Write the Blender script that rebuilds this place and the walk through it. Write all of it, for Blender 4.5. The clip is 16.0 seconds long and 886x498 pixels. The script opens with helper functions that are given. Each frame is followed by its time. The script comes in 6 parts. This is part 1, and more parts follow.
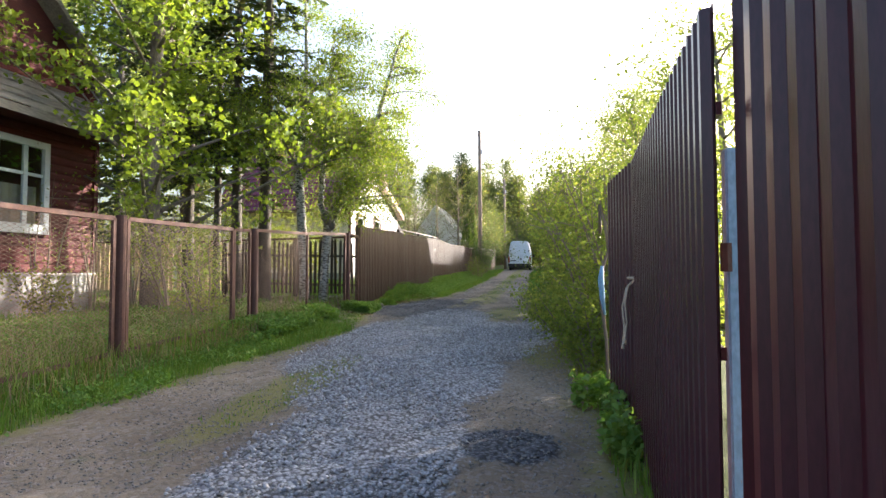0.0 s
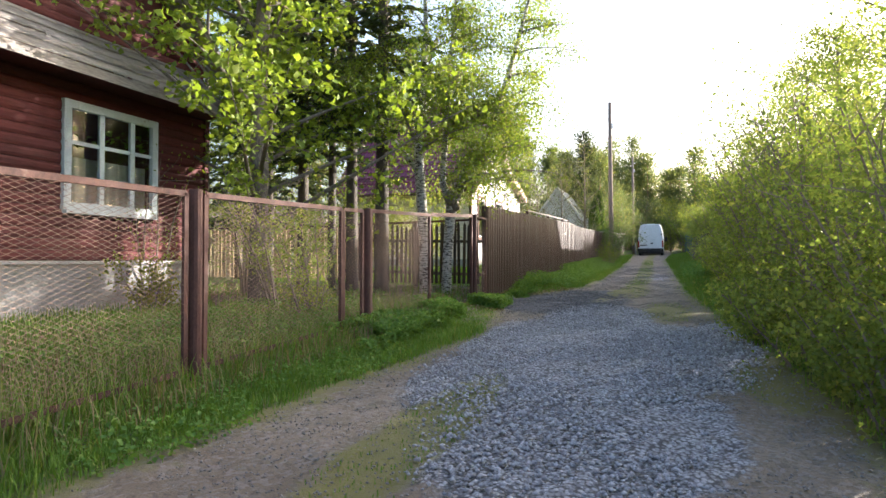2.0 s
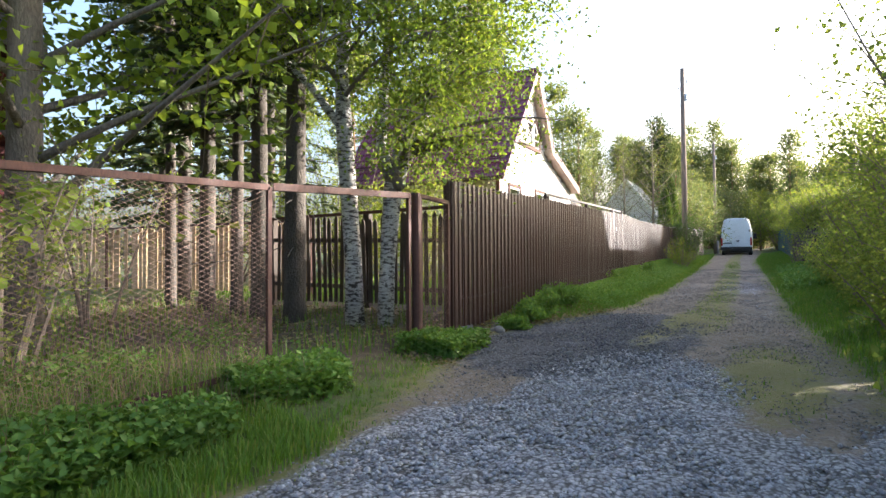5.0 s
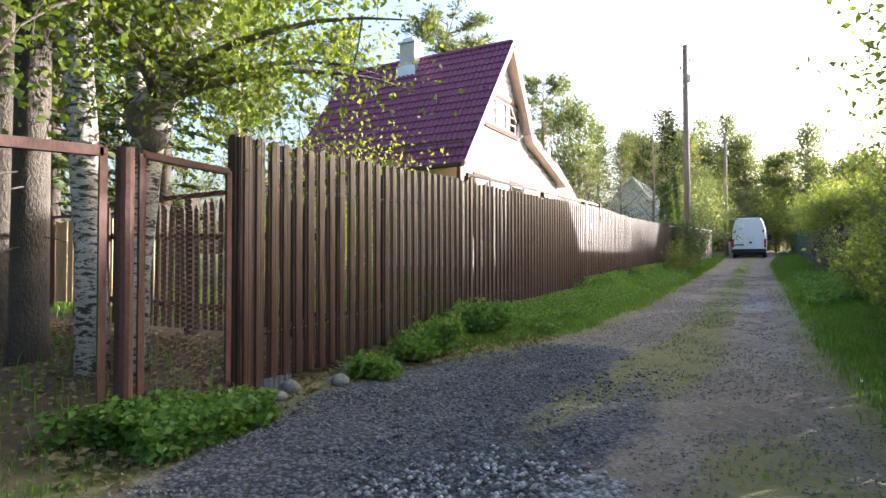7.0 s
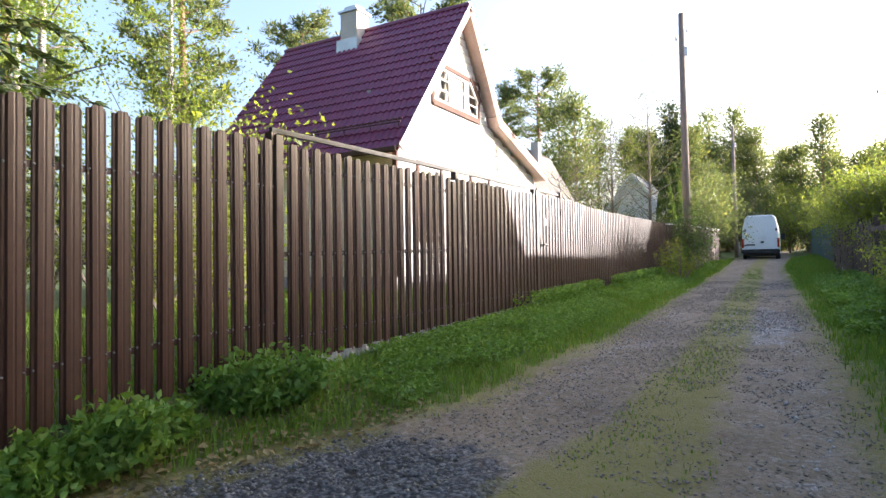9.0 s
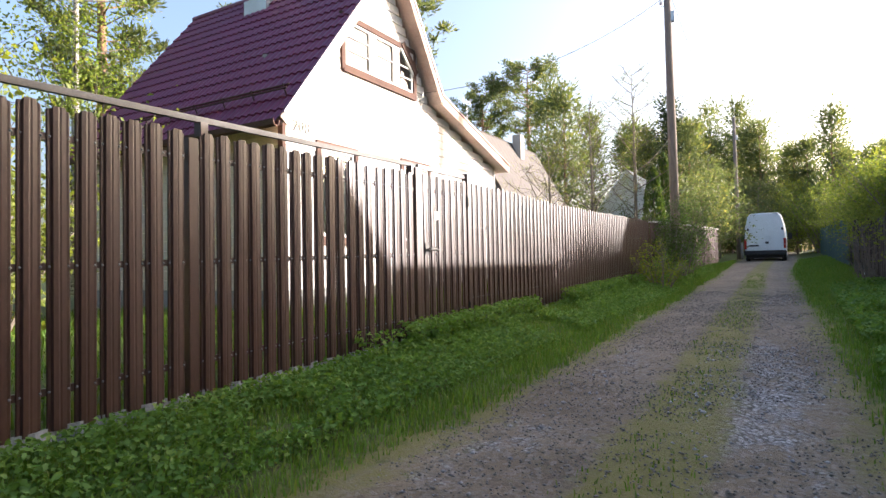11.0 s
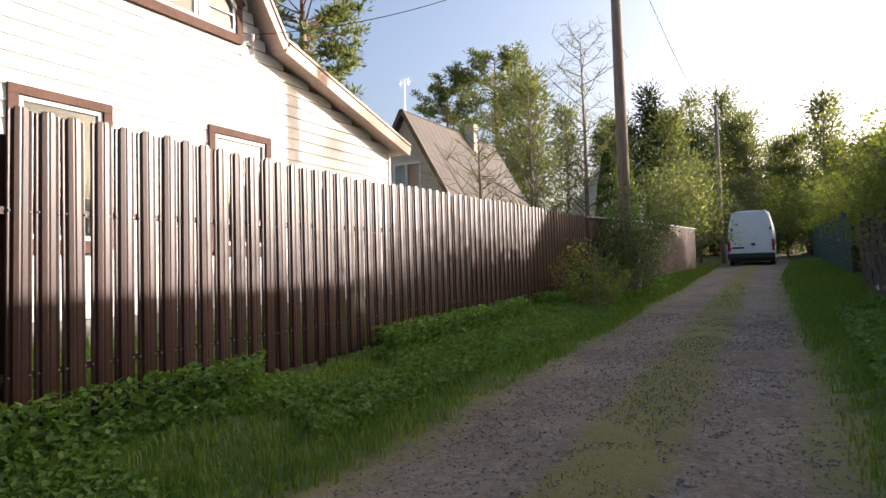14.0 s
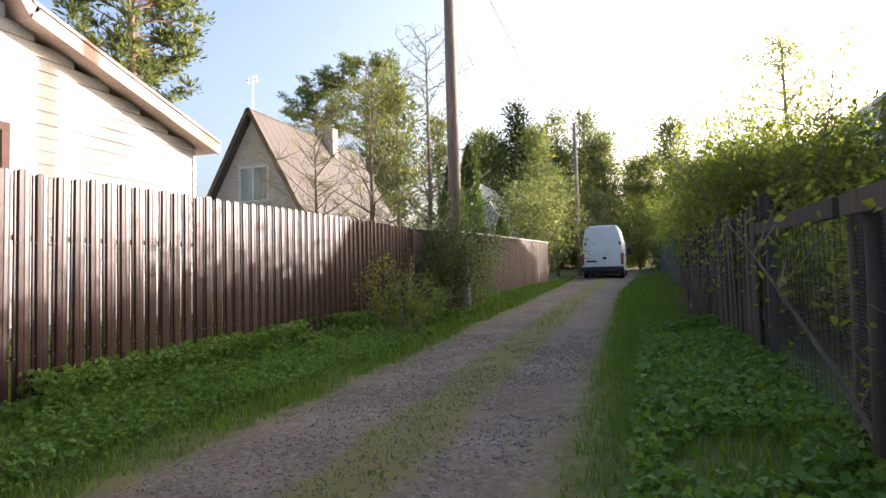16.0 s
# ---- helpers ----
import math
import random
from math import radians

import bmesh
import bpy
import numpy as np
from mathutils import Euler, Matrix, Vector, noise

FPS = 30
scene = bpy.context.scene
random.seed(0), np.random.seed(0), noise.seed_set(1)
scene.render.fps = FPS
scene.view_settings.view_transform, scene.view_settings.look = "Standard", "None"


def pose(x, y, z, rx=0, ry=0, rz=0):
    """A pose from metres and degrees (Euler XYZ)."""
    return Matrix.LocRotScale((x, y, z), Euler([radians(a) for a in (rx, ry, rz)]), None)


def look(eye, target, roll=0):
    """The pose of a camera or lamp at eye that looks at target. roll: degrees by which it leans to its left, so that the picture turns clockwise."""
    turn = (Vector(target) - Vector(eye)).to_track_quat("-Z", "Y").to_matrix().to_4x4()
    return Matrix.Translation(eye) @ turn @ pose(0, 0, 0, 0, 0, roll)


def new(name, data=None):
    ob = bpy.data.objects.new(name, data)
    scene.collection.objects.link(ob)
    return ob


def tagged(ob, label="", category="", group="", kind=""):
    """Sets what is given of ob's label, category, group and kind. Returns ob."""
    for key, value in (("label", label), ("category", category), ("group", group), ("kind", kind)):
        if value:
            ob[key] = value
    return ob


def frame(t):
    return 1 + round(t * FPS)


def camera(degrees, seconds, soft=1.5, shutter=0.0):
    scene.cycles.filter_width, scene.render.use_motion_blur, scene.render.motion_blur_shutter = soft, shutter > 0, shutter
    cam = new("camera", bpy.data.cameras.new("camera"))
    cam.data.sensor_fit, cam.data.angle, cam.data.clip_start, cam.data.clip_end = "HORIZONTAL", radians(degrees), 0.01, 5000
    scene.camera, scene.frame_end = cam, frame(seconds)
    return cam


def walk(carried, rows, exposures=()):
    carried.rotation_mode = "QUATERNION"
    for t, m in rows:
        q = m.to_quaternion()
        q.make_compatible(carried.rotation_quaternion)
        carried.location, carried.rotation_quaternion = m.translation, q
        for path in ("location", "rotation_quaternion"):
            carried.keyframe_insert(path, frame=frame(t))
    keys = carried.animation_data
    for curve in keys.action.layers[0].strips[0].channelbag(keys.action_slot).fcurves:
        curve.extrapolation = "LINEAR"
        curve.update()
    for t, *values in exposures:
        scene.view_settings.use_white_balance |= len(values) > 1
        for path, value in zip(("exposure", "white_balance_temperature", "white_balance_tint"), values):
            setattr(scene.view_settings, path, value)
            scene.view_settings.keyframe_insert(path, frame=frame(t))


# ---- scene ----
cam = camera(73.0, 16.0)
PATH = [
    (0, look((0.747, 1.824, 1.337), (0.353, 4.088, 1.440), -0.1)),
    (0.5, look((0.677, 1.963, 1.316), (0.320, 4.233, 1.413), -0.2)),
    (1, look((0.346, 2.351, 1.317), (-0.015, 4.621, 1.383), 0.2)),
    (1.5, look((0.098, 2.944, 1.367), (-0.419, 5.184, 1.419), -0.0)),
    (2, look((-0.131, 3.725, 1.412), (-0.951, 5.873, 1.457), -0.0)),
    (2.5, look((-0.278, 4.586, 1.459), (-1.226, 6.681, 1.502), -0.0)),
    (3, look((-0.423, 5.548, 1.479), (-1.441, 7.610, 1.524), 0.0)),
    (3.5, look((-0.490, 6.479, 1.517), (-1.526, 8.532, 1.566), -0.4)),
    (6, look((-0.187, 10.890, 1.574), (-1.283, 12.912, 1.620), -0.1)),
    (6.5, look((-0.193, 11.805, 1.602), (-1.297, 13.821, 1.651), -0.1)),
    (7, look((-0.206, 12.790, 1.618), (-1.324, 14.800, 1.666), -0.0)),
    (7.5, look((-0.202, 13.655, 1.648), (-1.322, 15.663, 1.701), -0.1)),
    (8, look((-0.236, 14.641, 1.659), (-1.367, 16.642, 1.715), -0.4)),
    (10.5, look((-0.367, 19.383, 1.793), (-1.529, 21.366, 1.868), -1.0)),
    (11, look((-0.347, 20.309, 1.817), (-1.513, 22.290, 1.891), -1.1)),
    (11.5, look((-0.344, 21.161, 1.839), (-1.515, 23.140, 1.918), -1.2)),
    (12, look((-0.324, 22.043, 1.862), (-1.496, 24.020, 1.945), -1.3)),
    (12.5, look((-0.323, 22.894, 1.883), (-1.496, 24.870, 1.970), -1.4)),
    (13, look((-0.335, 23.743, 1.908), (-1.501, 25.723, 1.995), -1.5)),
    (13.5, look((-0.356, 24.547, 1.923), (-1.518, 26.529, 2.011), -1.5)),
    (14, look((-0.305, 25.331, 1.934), (-1.448, 27.325, 2.025), -1.6)),
    (14.5, look((-0.168, 26.050, 1.925), (-1.268, 28.067, 2.023), -1.8)),
    (15, look((0.024, 26.568, 1.975), (-0.898, 28.673, 2.072), -2.0)),
    (15.5, look((0.300, 26.858, 2.002), (-0.517, 29.005, 2.110), -2.1)),
    (16, look((0.377, 26.962, 2.008), (-0.365, 29.136, 2.126), -1.4)),
]
walk(cam, PATH, [(0, 2.15, 5950, 13), (3.5, 2.15, 5800, 13), (6.5, 2.26, 5700, 13), (8, 2.22, 5700, 14), (11, 1.85, 5850, 16), (12.5, 1.4, 6050, 17), (13.5, 1.24, 6100, 17), (14.5, 1.32, 6100, 17), (16, 1.74, 6050, 19)])

# ---- light ----
SUN_EL, SUN_AZ = radians(14.0), radians(43.0)   # azimuth from +y towards +x
SLOPE = 0.0315
world = bpy.data.worlds.new("sky")
scene.world = world
world.use_nodes = True
wn = world.node_tree.nodes
sky = wn.new("ShaderNodeTexSky")
sky.sky_type = "NISHITA"
sky.sun_disc = False
sky.sun_elevation = SUN_EL
sky.sun_rotation = SUN_AZ
sky.air_density, sky.dust_density, sky.ozone_density = 1.0, 6.5, 1.0
wn["Background"].inputs["Strength"].default_value = 0.15
world.node_tree.links.new(sky.outputs[0], wn["Background"].inputs["Color"])
sun = new("sun", bpy.data.lights.new("sun", "SUN"))
sun.data.energy, sun.data.angle, sun.data.color = 5.0, radians(0.6), (1.0, 0.88, 0.72)
SUN_DIR = Vector((math.sin(SUN_AZ) * math.cos(SUN_EL), math.cos(SUN_AZ) * math.cos(SUN_EL), math.sin(SUN_EL)))
sun.matrix_world = look(SUN_DIR * 60, (0, 0, 0))

# ---- mesh tools ----
rng = np.random.default_rng(7)


class Shape:
    """Collects vertices and faces of one mesh."""

    def __init__(self):
        self.v, self.f = [], []

    def add(self, verts, faces):
        n = len(self.v)
        self.v.extend([tuple(p) for p in verts])
        self.f.extend([tuple(i + n for i in f) for f in faces])
        return self

    def box(self, a, b, m=None):
        (x0, y0, z0), (x1, y1, z1) = a, b
        vs = [(x0, y0, z0), (x1, y0, z0), (x1, y1, z0), (x0, y1, z0), (x0, y0, z1), (x1, y0, z1), (x1, y1, z1), (x0, y1, z1)]
        if m is not None:
            vs = [m @ Vector(p) for p in vs]
        return self.add(vs, [(3, 2, 1, 0), (4, 5, 6, 7), (0, 1, 5, 4), (1, 2, 6, 5), (2, 3, 7, 6), (3, 0, 4, 7)])

    def beam(self, a, b, w, h):
        """A rectangular bar from a to b."""
        a, b = Vector(a), Vector(b)
        d = (b - a).normalized()
        up = Vector((0, 0, 1)) if abs(d.z) < 0.9 else Vector((0, 1, 0))
        s = d.cross(up).normalized() * w / 2
        u = s.cross(d).normalized() * h / 2
        vs = [p + i * s + j * u for p in (a, b) for i, j in ((-1, -1), (1, -1), (1, 1), (-1, 1))]
        return self.add(vs, [(0, 1, 2, 3), (7, 6, 5, 4), (0, 4, 5, 1), (1, 5, 6, 2), (2, 6, 7, 3), (3, 7, 4, 0)])

    def tube(self, pts, radii, n=8, cap=True):
        pts = [Vector(p) for p in pts]
        vs, fs = [], []
        for i, p in enumerate(pts):
            d = (pts[min(i + 1, len(pts) - 1)] - pts[max(i - 1, 0)]).normalized()
            ref = Vector((1, 0, 0)) if abs(d.x) < 0.8 else Vector((0, 1, 0))
            s = d.cross(ref).normalized()
            u = s.cross(d)
            for k in range(n):
                a = 2 * math.pi * k / n
                vs.append(p + (s * math.cos(a) + u * math.sin(a)) * radii[i])
        for i in range(len(pts) - 1):
            for k in range(n):
                k2 = (k + 1) % n
                fs.append((i * n + k, i * n + k2, (i + 1) * n + k2, (i + 1) * n + k))
        if cap:
            fs.append(tuple(range(n - 1, -1, -1)))
            fs.append(tuple((len(pts) - 1) * n + k for k in range(n)))
        return self.add(vs, fs)

    def prism(self, outline, axis, a, b):
        """An outline (two coordinates each) pushed along an axis from a to b."""
        n = len(outline)
        put = {"x": lambda p, c: (c, p[0], p[1]), "y": lambda p, c: (p[0], c, p[1]), "z": lambda p, c: (p[0], p[1], c)}[axis]
        vs = [put(p, a) for p in outline] + [put(p, b) for p in outline]
        fs = [tuple(range(n)), tuple(range(2 * n - 1, n - 1, -1))]
        fs += [(i, i + n, (i + 1) % n + n, (i + 1) % n) for i in range(n)]
        return self.add(vs, fs)

    def mesh(self, name, material=None, smooth=False, bevel=0.0):
        me = bpy.data.meshes.new(name)
        me.from_pydata(self.v, [], self.f)
        bm = bmesh.new()
        bm.from_mesh(me)
        if bevel:
            bmesh.ops.bevel(bm, geom=bm.edges[:], offset=bevel, segments=2, affect="EDGES", clamp_overlap=True)
        bmesh.ops.recalc_face_normals(bm, faces=bm.faces[:])
        bm.to_mesh(me)
        bm.free()
        if material:
            me.materials.append(material)
        if smooth:
            me.polygons.foreach_set("use_smooth", [True] * len(me.polygons))
        return me


def fast_mesh(name, co, faces, material, smooth=False):
    """A mesh straight from numpy arrays; faces has one row a face."""
    me = bpy.data.meshes.new(name)
    k = faces.shape[1]
    me.vertices.add(len(co))
    me.vertices.foreach_set("co", np.ascontiguousarray(co, np.float32).ravel())
    me.loops.add(faces.size)
    me.loops.foreach_set("vertex_index", np.ascontiguousarray(faces, np.int32).ravel())
    me.polygons.add(len(faces))
    me.polygons.foreach_set("loop_start", np.arange(0, faces.size, k, dtype=np.int32))
    me.polygons.foreach_set("loop_total", np.full(len(faces), k, np.int32))
    me.update(calc_edges=True)
    if smooth:
        me.polygons.foreach_set("use_smooth", [True] * len(me.polygons))
    me.materials.append(material)
    return me


def thing(name, base, label, category, group="", kind=""):
    ob = new(name)
    ob.empty_display_size = 0.2
    ob.location = base
    return tagged(ob, label, category, group, kind)


def under(ob, parent, label=""):
    ob.parent = parent
    ob.matrix_parent_inverse = Matrix.Translation(-Vector(parent.location)) if parent.type == "EMPTY" else Matrix()
    return tagged(ob, label)


def part(name, shape, material, parent, label="", smooth=False, bevel=0.0):
    me = shape.mesh(name, material, smooth, bevel) if isinstance(shape, Shape) else shape
    return under(new(name, me), parent, label)


def solo(name, shape, material, label, category, kind="", smooth=False, bevel=0.0, group=""):
    me = shape.mesh(name, material, smooth, bevel) if isinstance(shape, Shape) else shape
    return tagged(new(name, me), label, category, group, kind)


def lift(x, y):
    """How far the ground stands above the road's even slope."""
    x, y = np.asarray(x, float), np.asarray(y, float)
    left = np.interp(y, [3, 12, 15, 17, 20, 24, 48, 60], [-3.25, -2.8, -3.3, -3.5, -2.6, -2.4, -2.8, -3.6])
    right = np.interp(y, [4, 9, 14, 20, 30, 46, 60], [1.0, 0.95, 0.6, 0.2, 0.0, -0.4, 0.0])
    l = np.clip((left - x) / 1.1, 0, 1)
    r = np.clip((x - right) / 1.3, 0, 1)
    mid = np.exp(-(((x - (left + right) / 2) / 0.5) ** 2)) * 0.035
    return 0.2 * l * l * (3 - 2 * l) + 0.17 * r * r * (3 - 2 * r) + mid


def ground(x, y):
    return float(SLOPE * np.clip(y, -30, 90) + lift(x, y))


def ground_of(x, y):
    return SLOPE * np.clip(y, -30, 90) + lift(x, y)


def frames_of(n, up):
    """n random right-handed frames; up pulls their normals towards z."""
    w = rng.normal(size=(n, 3))
    w[:, 2] = w[:, 2] + up
    w /= np.linalg.norm(w, axis=1)[:, None]
    a = rng.normal(size=(n, 3))
    u = np.cross(w, a)
    u /= np.linalg.norm(u, axis=1)[:, None] + 1e-9
    return u, np.cross(w, u), w


def leaf_mesh(name, pts, size, material, wide=0.6, up=0.5, fold=0.18, along=None):
    """One small folded blade of four corners for each point; along: the way each one points."""
    n = len(pts)
    u, v, w = frames_of(n, up)
    if along is not None:
        u = along / (np.linalg.norm(along, axis=1)[:, None] + 1e-9)
        v = np.cross(w, u)
        v /= np.linalg.norm(v, axis=1)[:, None] + 1e-9
        w = np.cross(u, v)
    s = (size * rng.uniform(0.65, 1.3, n))[:, None]
    co = np.empty((n, 4, 3))
    co[:, 0] = pts - u * s * 0.5
    co[:, 1] = pts + v * s * 0.5 * wide + w * s * fold
    co[:, 2] = pts + u * s * 0.5
    co[:, 3] = pts - v * s * 0.5 * wide + w * s * fold
    base = (np.arange(n) * 4)[:, None]
    f = np.concatenate([base + np.array([[0, 1, 2]]), base + np.array([[0, 2, 3]])])
    return fast_mesh(name, co.reshape(-1, 3), f, material)


def blade_mesh(name, pts, height, width, material, lean=0.35):
    """Bent grass blades of three triangles each."""
    n = len(pts)
    a = rng.uniform(0, 2 * np.pi, n)
    d = np.stack([np.cos(a), np.sin(a), np.zeros(n)], 1)
    s = np.stack([-np.sin(a), np.cos(a), np.zeros(n)], 1)
    h = (height * rng.uniform(0.45, 1.25, n))[:, None]
    w = (width * rng.uniform(0.7, 1.3, n))[:, None]
    l = rng.uniform(0.05, lean, n)[:, None] * h
    z = np.array([[0, 0, 1.0]])
    co = np.empty((n, 5, 3))
    co[:, 0], co[:, 1] = pts - s * w, pts + s * w
    m = pts + z * h * 0.6 + d * l * 0.4
    co[:, 2], co[:, 3] = m + s * w * 0.7, m - s * w * 0.7
    co[:, 4] = pts + z * h * 0.95 + d * l * 1.4
    b = (np.arange(n) * 5)[:, None]
    f = np.concatenate([b + np.array([[0, 1, 2]]), b + np.array([[0, 2, 3]]), b + np.array([[3, 2, 4]])])
    return fast_mesh(name, co.reshape(-1, 3), f, material)

# ---- materials ----
def base_material(name):
    m = bpy.data.materials.new(name)
    m.use_nodes = True
    nt = m.node_tree
    return m, nt, nt.nodes["Principled BSDF"]


def noise_node(nt, scale, detail=4.0, rough=0.6, stretch=(1, 1, 1)):
    geo = nt.nodes.new("ShaderNodeNewGeometry")
    mp = nt.nodes.new("ShaderNodeMapping")
    mp.inputs["Scale"].default_value = stretch
    tx = nt.nodes.new("ShaderNodeTexNoise")
    tx.inputs["Scale"].default_value, tx.inputs["Detail"].default_value, tx.inputs["Roughness"].default_value = scale, detail, rough
    nt.links.new(geo.outputs["Position"], mp.inputs["Vector"])
    nt.links.new(mp.outputs[0], tx.inputs["Vector"])
    return tx.outputs["Fac"]


def ramp(nt, fac, lo, hi):
    r = nt.nodes.new("ShaderNodeMapRange")
    r.interpolation_type = "SMOOTHSTEP"
    r.inputs["From Min"].default_value, r.inputs["From Max"].default_value = lo, hi
    nt.links.new(fac, r.inputs["Value"])
    return r.outputs["Result"]


def mixc(nt, fac, a, b, mode="MIX"):
    m = nt.nodes.new("ShaderNodeMix")
    m.data_type, m.blend_type = "RGBA", mode
    for sock, val in ((m.inputs[0], fac), (m.inputs[6], a), (m.inputs[7], b)):
        if isinstance(val, (int, float)):
            sock.default_value = val
        elif isinstance(val, tuple):
            sock.default_value = (*val, 1)
        else:
            nt.links.new(val, sock)
    return m.outputs[2]


def mathn(nt, op, a, b=0.0):
    m = nt.nodes.new("ShaderNodeMath")
    m.operation = op
    for sock, val in ((m.inputs[0], a), (m.inputs[1], b)):
        if isinstance(val, (int, float)):
            sock.default_value = val
        else:
            nt.links.new(val, sock)
    return m.outputs[0]


def bump(nt, bsdf, height, strength, dist):
    b = nt.nodes.new("ShaderNodeBump")
    b.inputs["Strength"].default_value, b.inputs["Distance"].default_value = strength, dist
    nt.links.new(height, b.inputs["Height"])
    nt.links.new(b.outputs[0], bsdf.inputs["Normal"])


def surface(name, a, b, rough=0.7, metal=0.0, scale=3.0, fine=60.0, stretch=(1, 1, 1), relief=0.3, depth=0.01, dirt=None, dirt_at=(0.58, 0.75), vary=0.0, spec=0.5):
    """Two colours mixed at two scales, with relief, an optional stain colour and a change from piece to piece."""
    m, nt, p = base_material(name)
    big, small = noise_node(nt, scale, 4, 0.6, stretch), noise_node(nt, fine, 3, 0.6, stretch)
    col = mixc(nt, ramp(nt, big, 0.3, 0.7), a, b)
    col = mixc(nt, 0.35, col, mixc(nt, ramp(nt, small, 0.3, 0.7), tuple(0.6 * c for c in a), tuple(min(1, 1.25 * c) for c in b)))
    if dirt:
        col = mixc(nt, ramp(nt, noise_node(nt, scale * 2.3, 6, 0.7, stretch), *dirt_at), col, dirt)
    if vary:
        info = nt.nodes.new("ShaderNodeObjectInfo")
        hsv = nt.nodes.new("ShaderNodeHueSaturation")
        nt.links.new(ramp(nt, info.outputs["Random"], 0, 1), hsv.inputs["Value"])
        hsv.inputs["Value"].default_value = 1
        r = nt.nodes.new("ShaderNodeMapRange")
        r.inputs["To Min"].default_value, r.inputs["To Max"].default_value = 1 - vary, 1 + vary
        nt.links.new(info.outputs["Random"], r.inputs["Value"])
        nt.links.new(r.outputs[0], hsv.inputs["Value"])
        nt.links.new(col, hsv.inputs["Color"])
        col = hsv.outputs[0]
    nt.links.new(col, p.inputs["Base Color"])
    rr = nt.nodes.new("ShaderNodeMapRange")
    rr.inputs["To Min"].default_value, rr.inputs["To Max"].default_value = max(0.02, rough - 0.12), min(1, rough + 0.12)
    nt.links.new(big, rr.inputs["Value"])
    nt.links.new(rr.outputs[0], p.inputs["Roughness"])
    p.inputs["Metallic"].default_value = metal
    p.inputs["Specular IOR Level"].default_value = spec
    if relief:
        bump(nt, p, small, relief, depth)
    return m


def leafy(name, a, b, c, trans=0.45, rough=0.55):
    """Leaves: three colours from leaf to leaf, light passing through."""
    m, nt, p = base_material(name)
    geo = nt.nodes.new("ShaderNodeNewGeometry")
    isl = geo.outputs["Random Per Island"]
    col = mixc(nt, ramp(nt, isl, 0.0, 0.6), a, b)
    col = mixc(nt, ramp(nt, isl, 0.7, 1.0), col, c)
    col = mixc(nt, ramp(nt, noise_node(nt, 0.9, 3), 0.35, 0.7), col, mixc(nt, 0.5, col, a))
    nt.links.new(col, p.inputs["Base Color"])
    p.inputs["Roughness"].default_value = rough
    p.inputs["Specular IOR Level"].default_value = 0.3
    tr = nt.nodes.new("ShaderNodeBsdfTranslucent")
    nt.links.new(mixc(nt, 1.0, col, (1.6, 1.5, 0.7), "MULTIPLY"), tr.inputs["Color"])
    mx = nt.nodes.new("ShaderNodeMixShader")
    mx.inputs[0].default_value = trans
    nt.links.new(p.outputs[0], mx.inputs[1])
    nt.links.new(tr.outputs[0], mx.inputs[2])
    nt.links.new(mx.outputs[0], nt.nodes["Material Output"].inputs["Surface"])
    return m


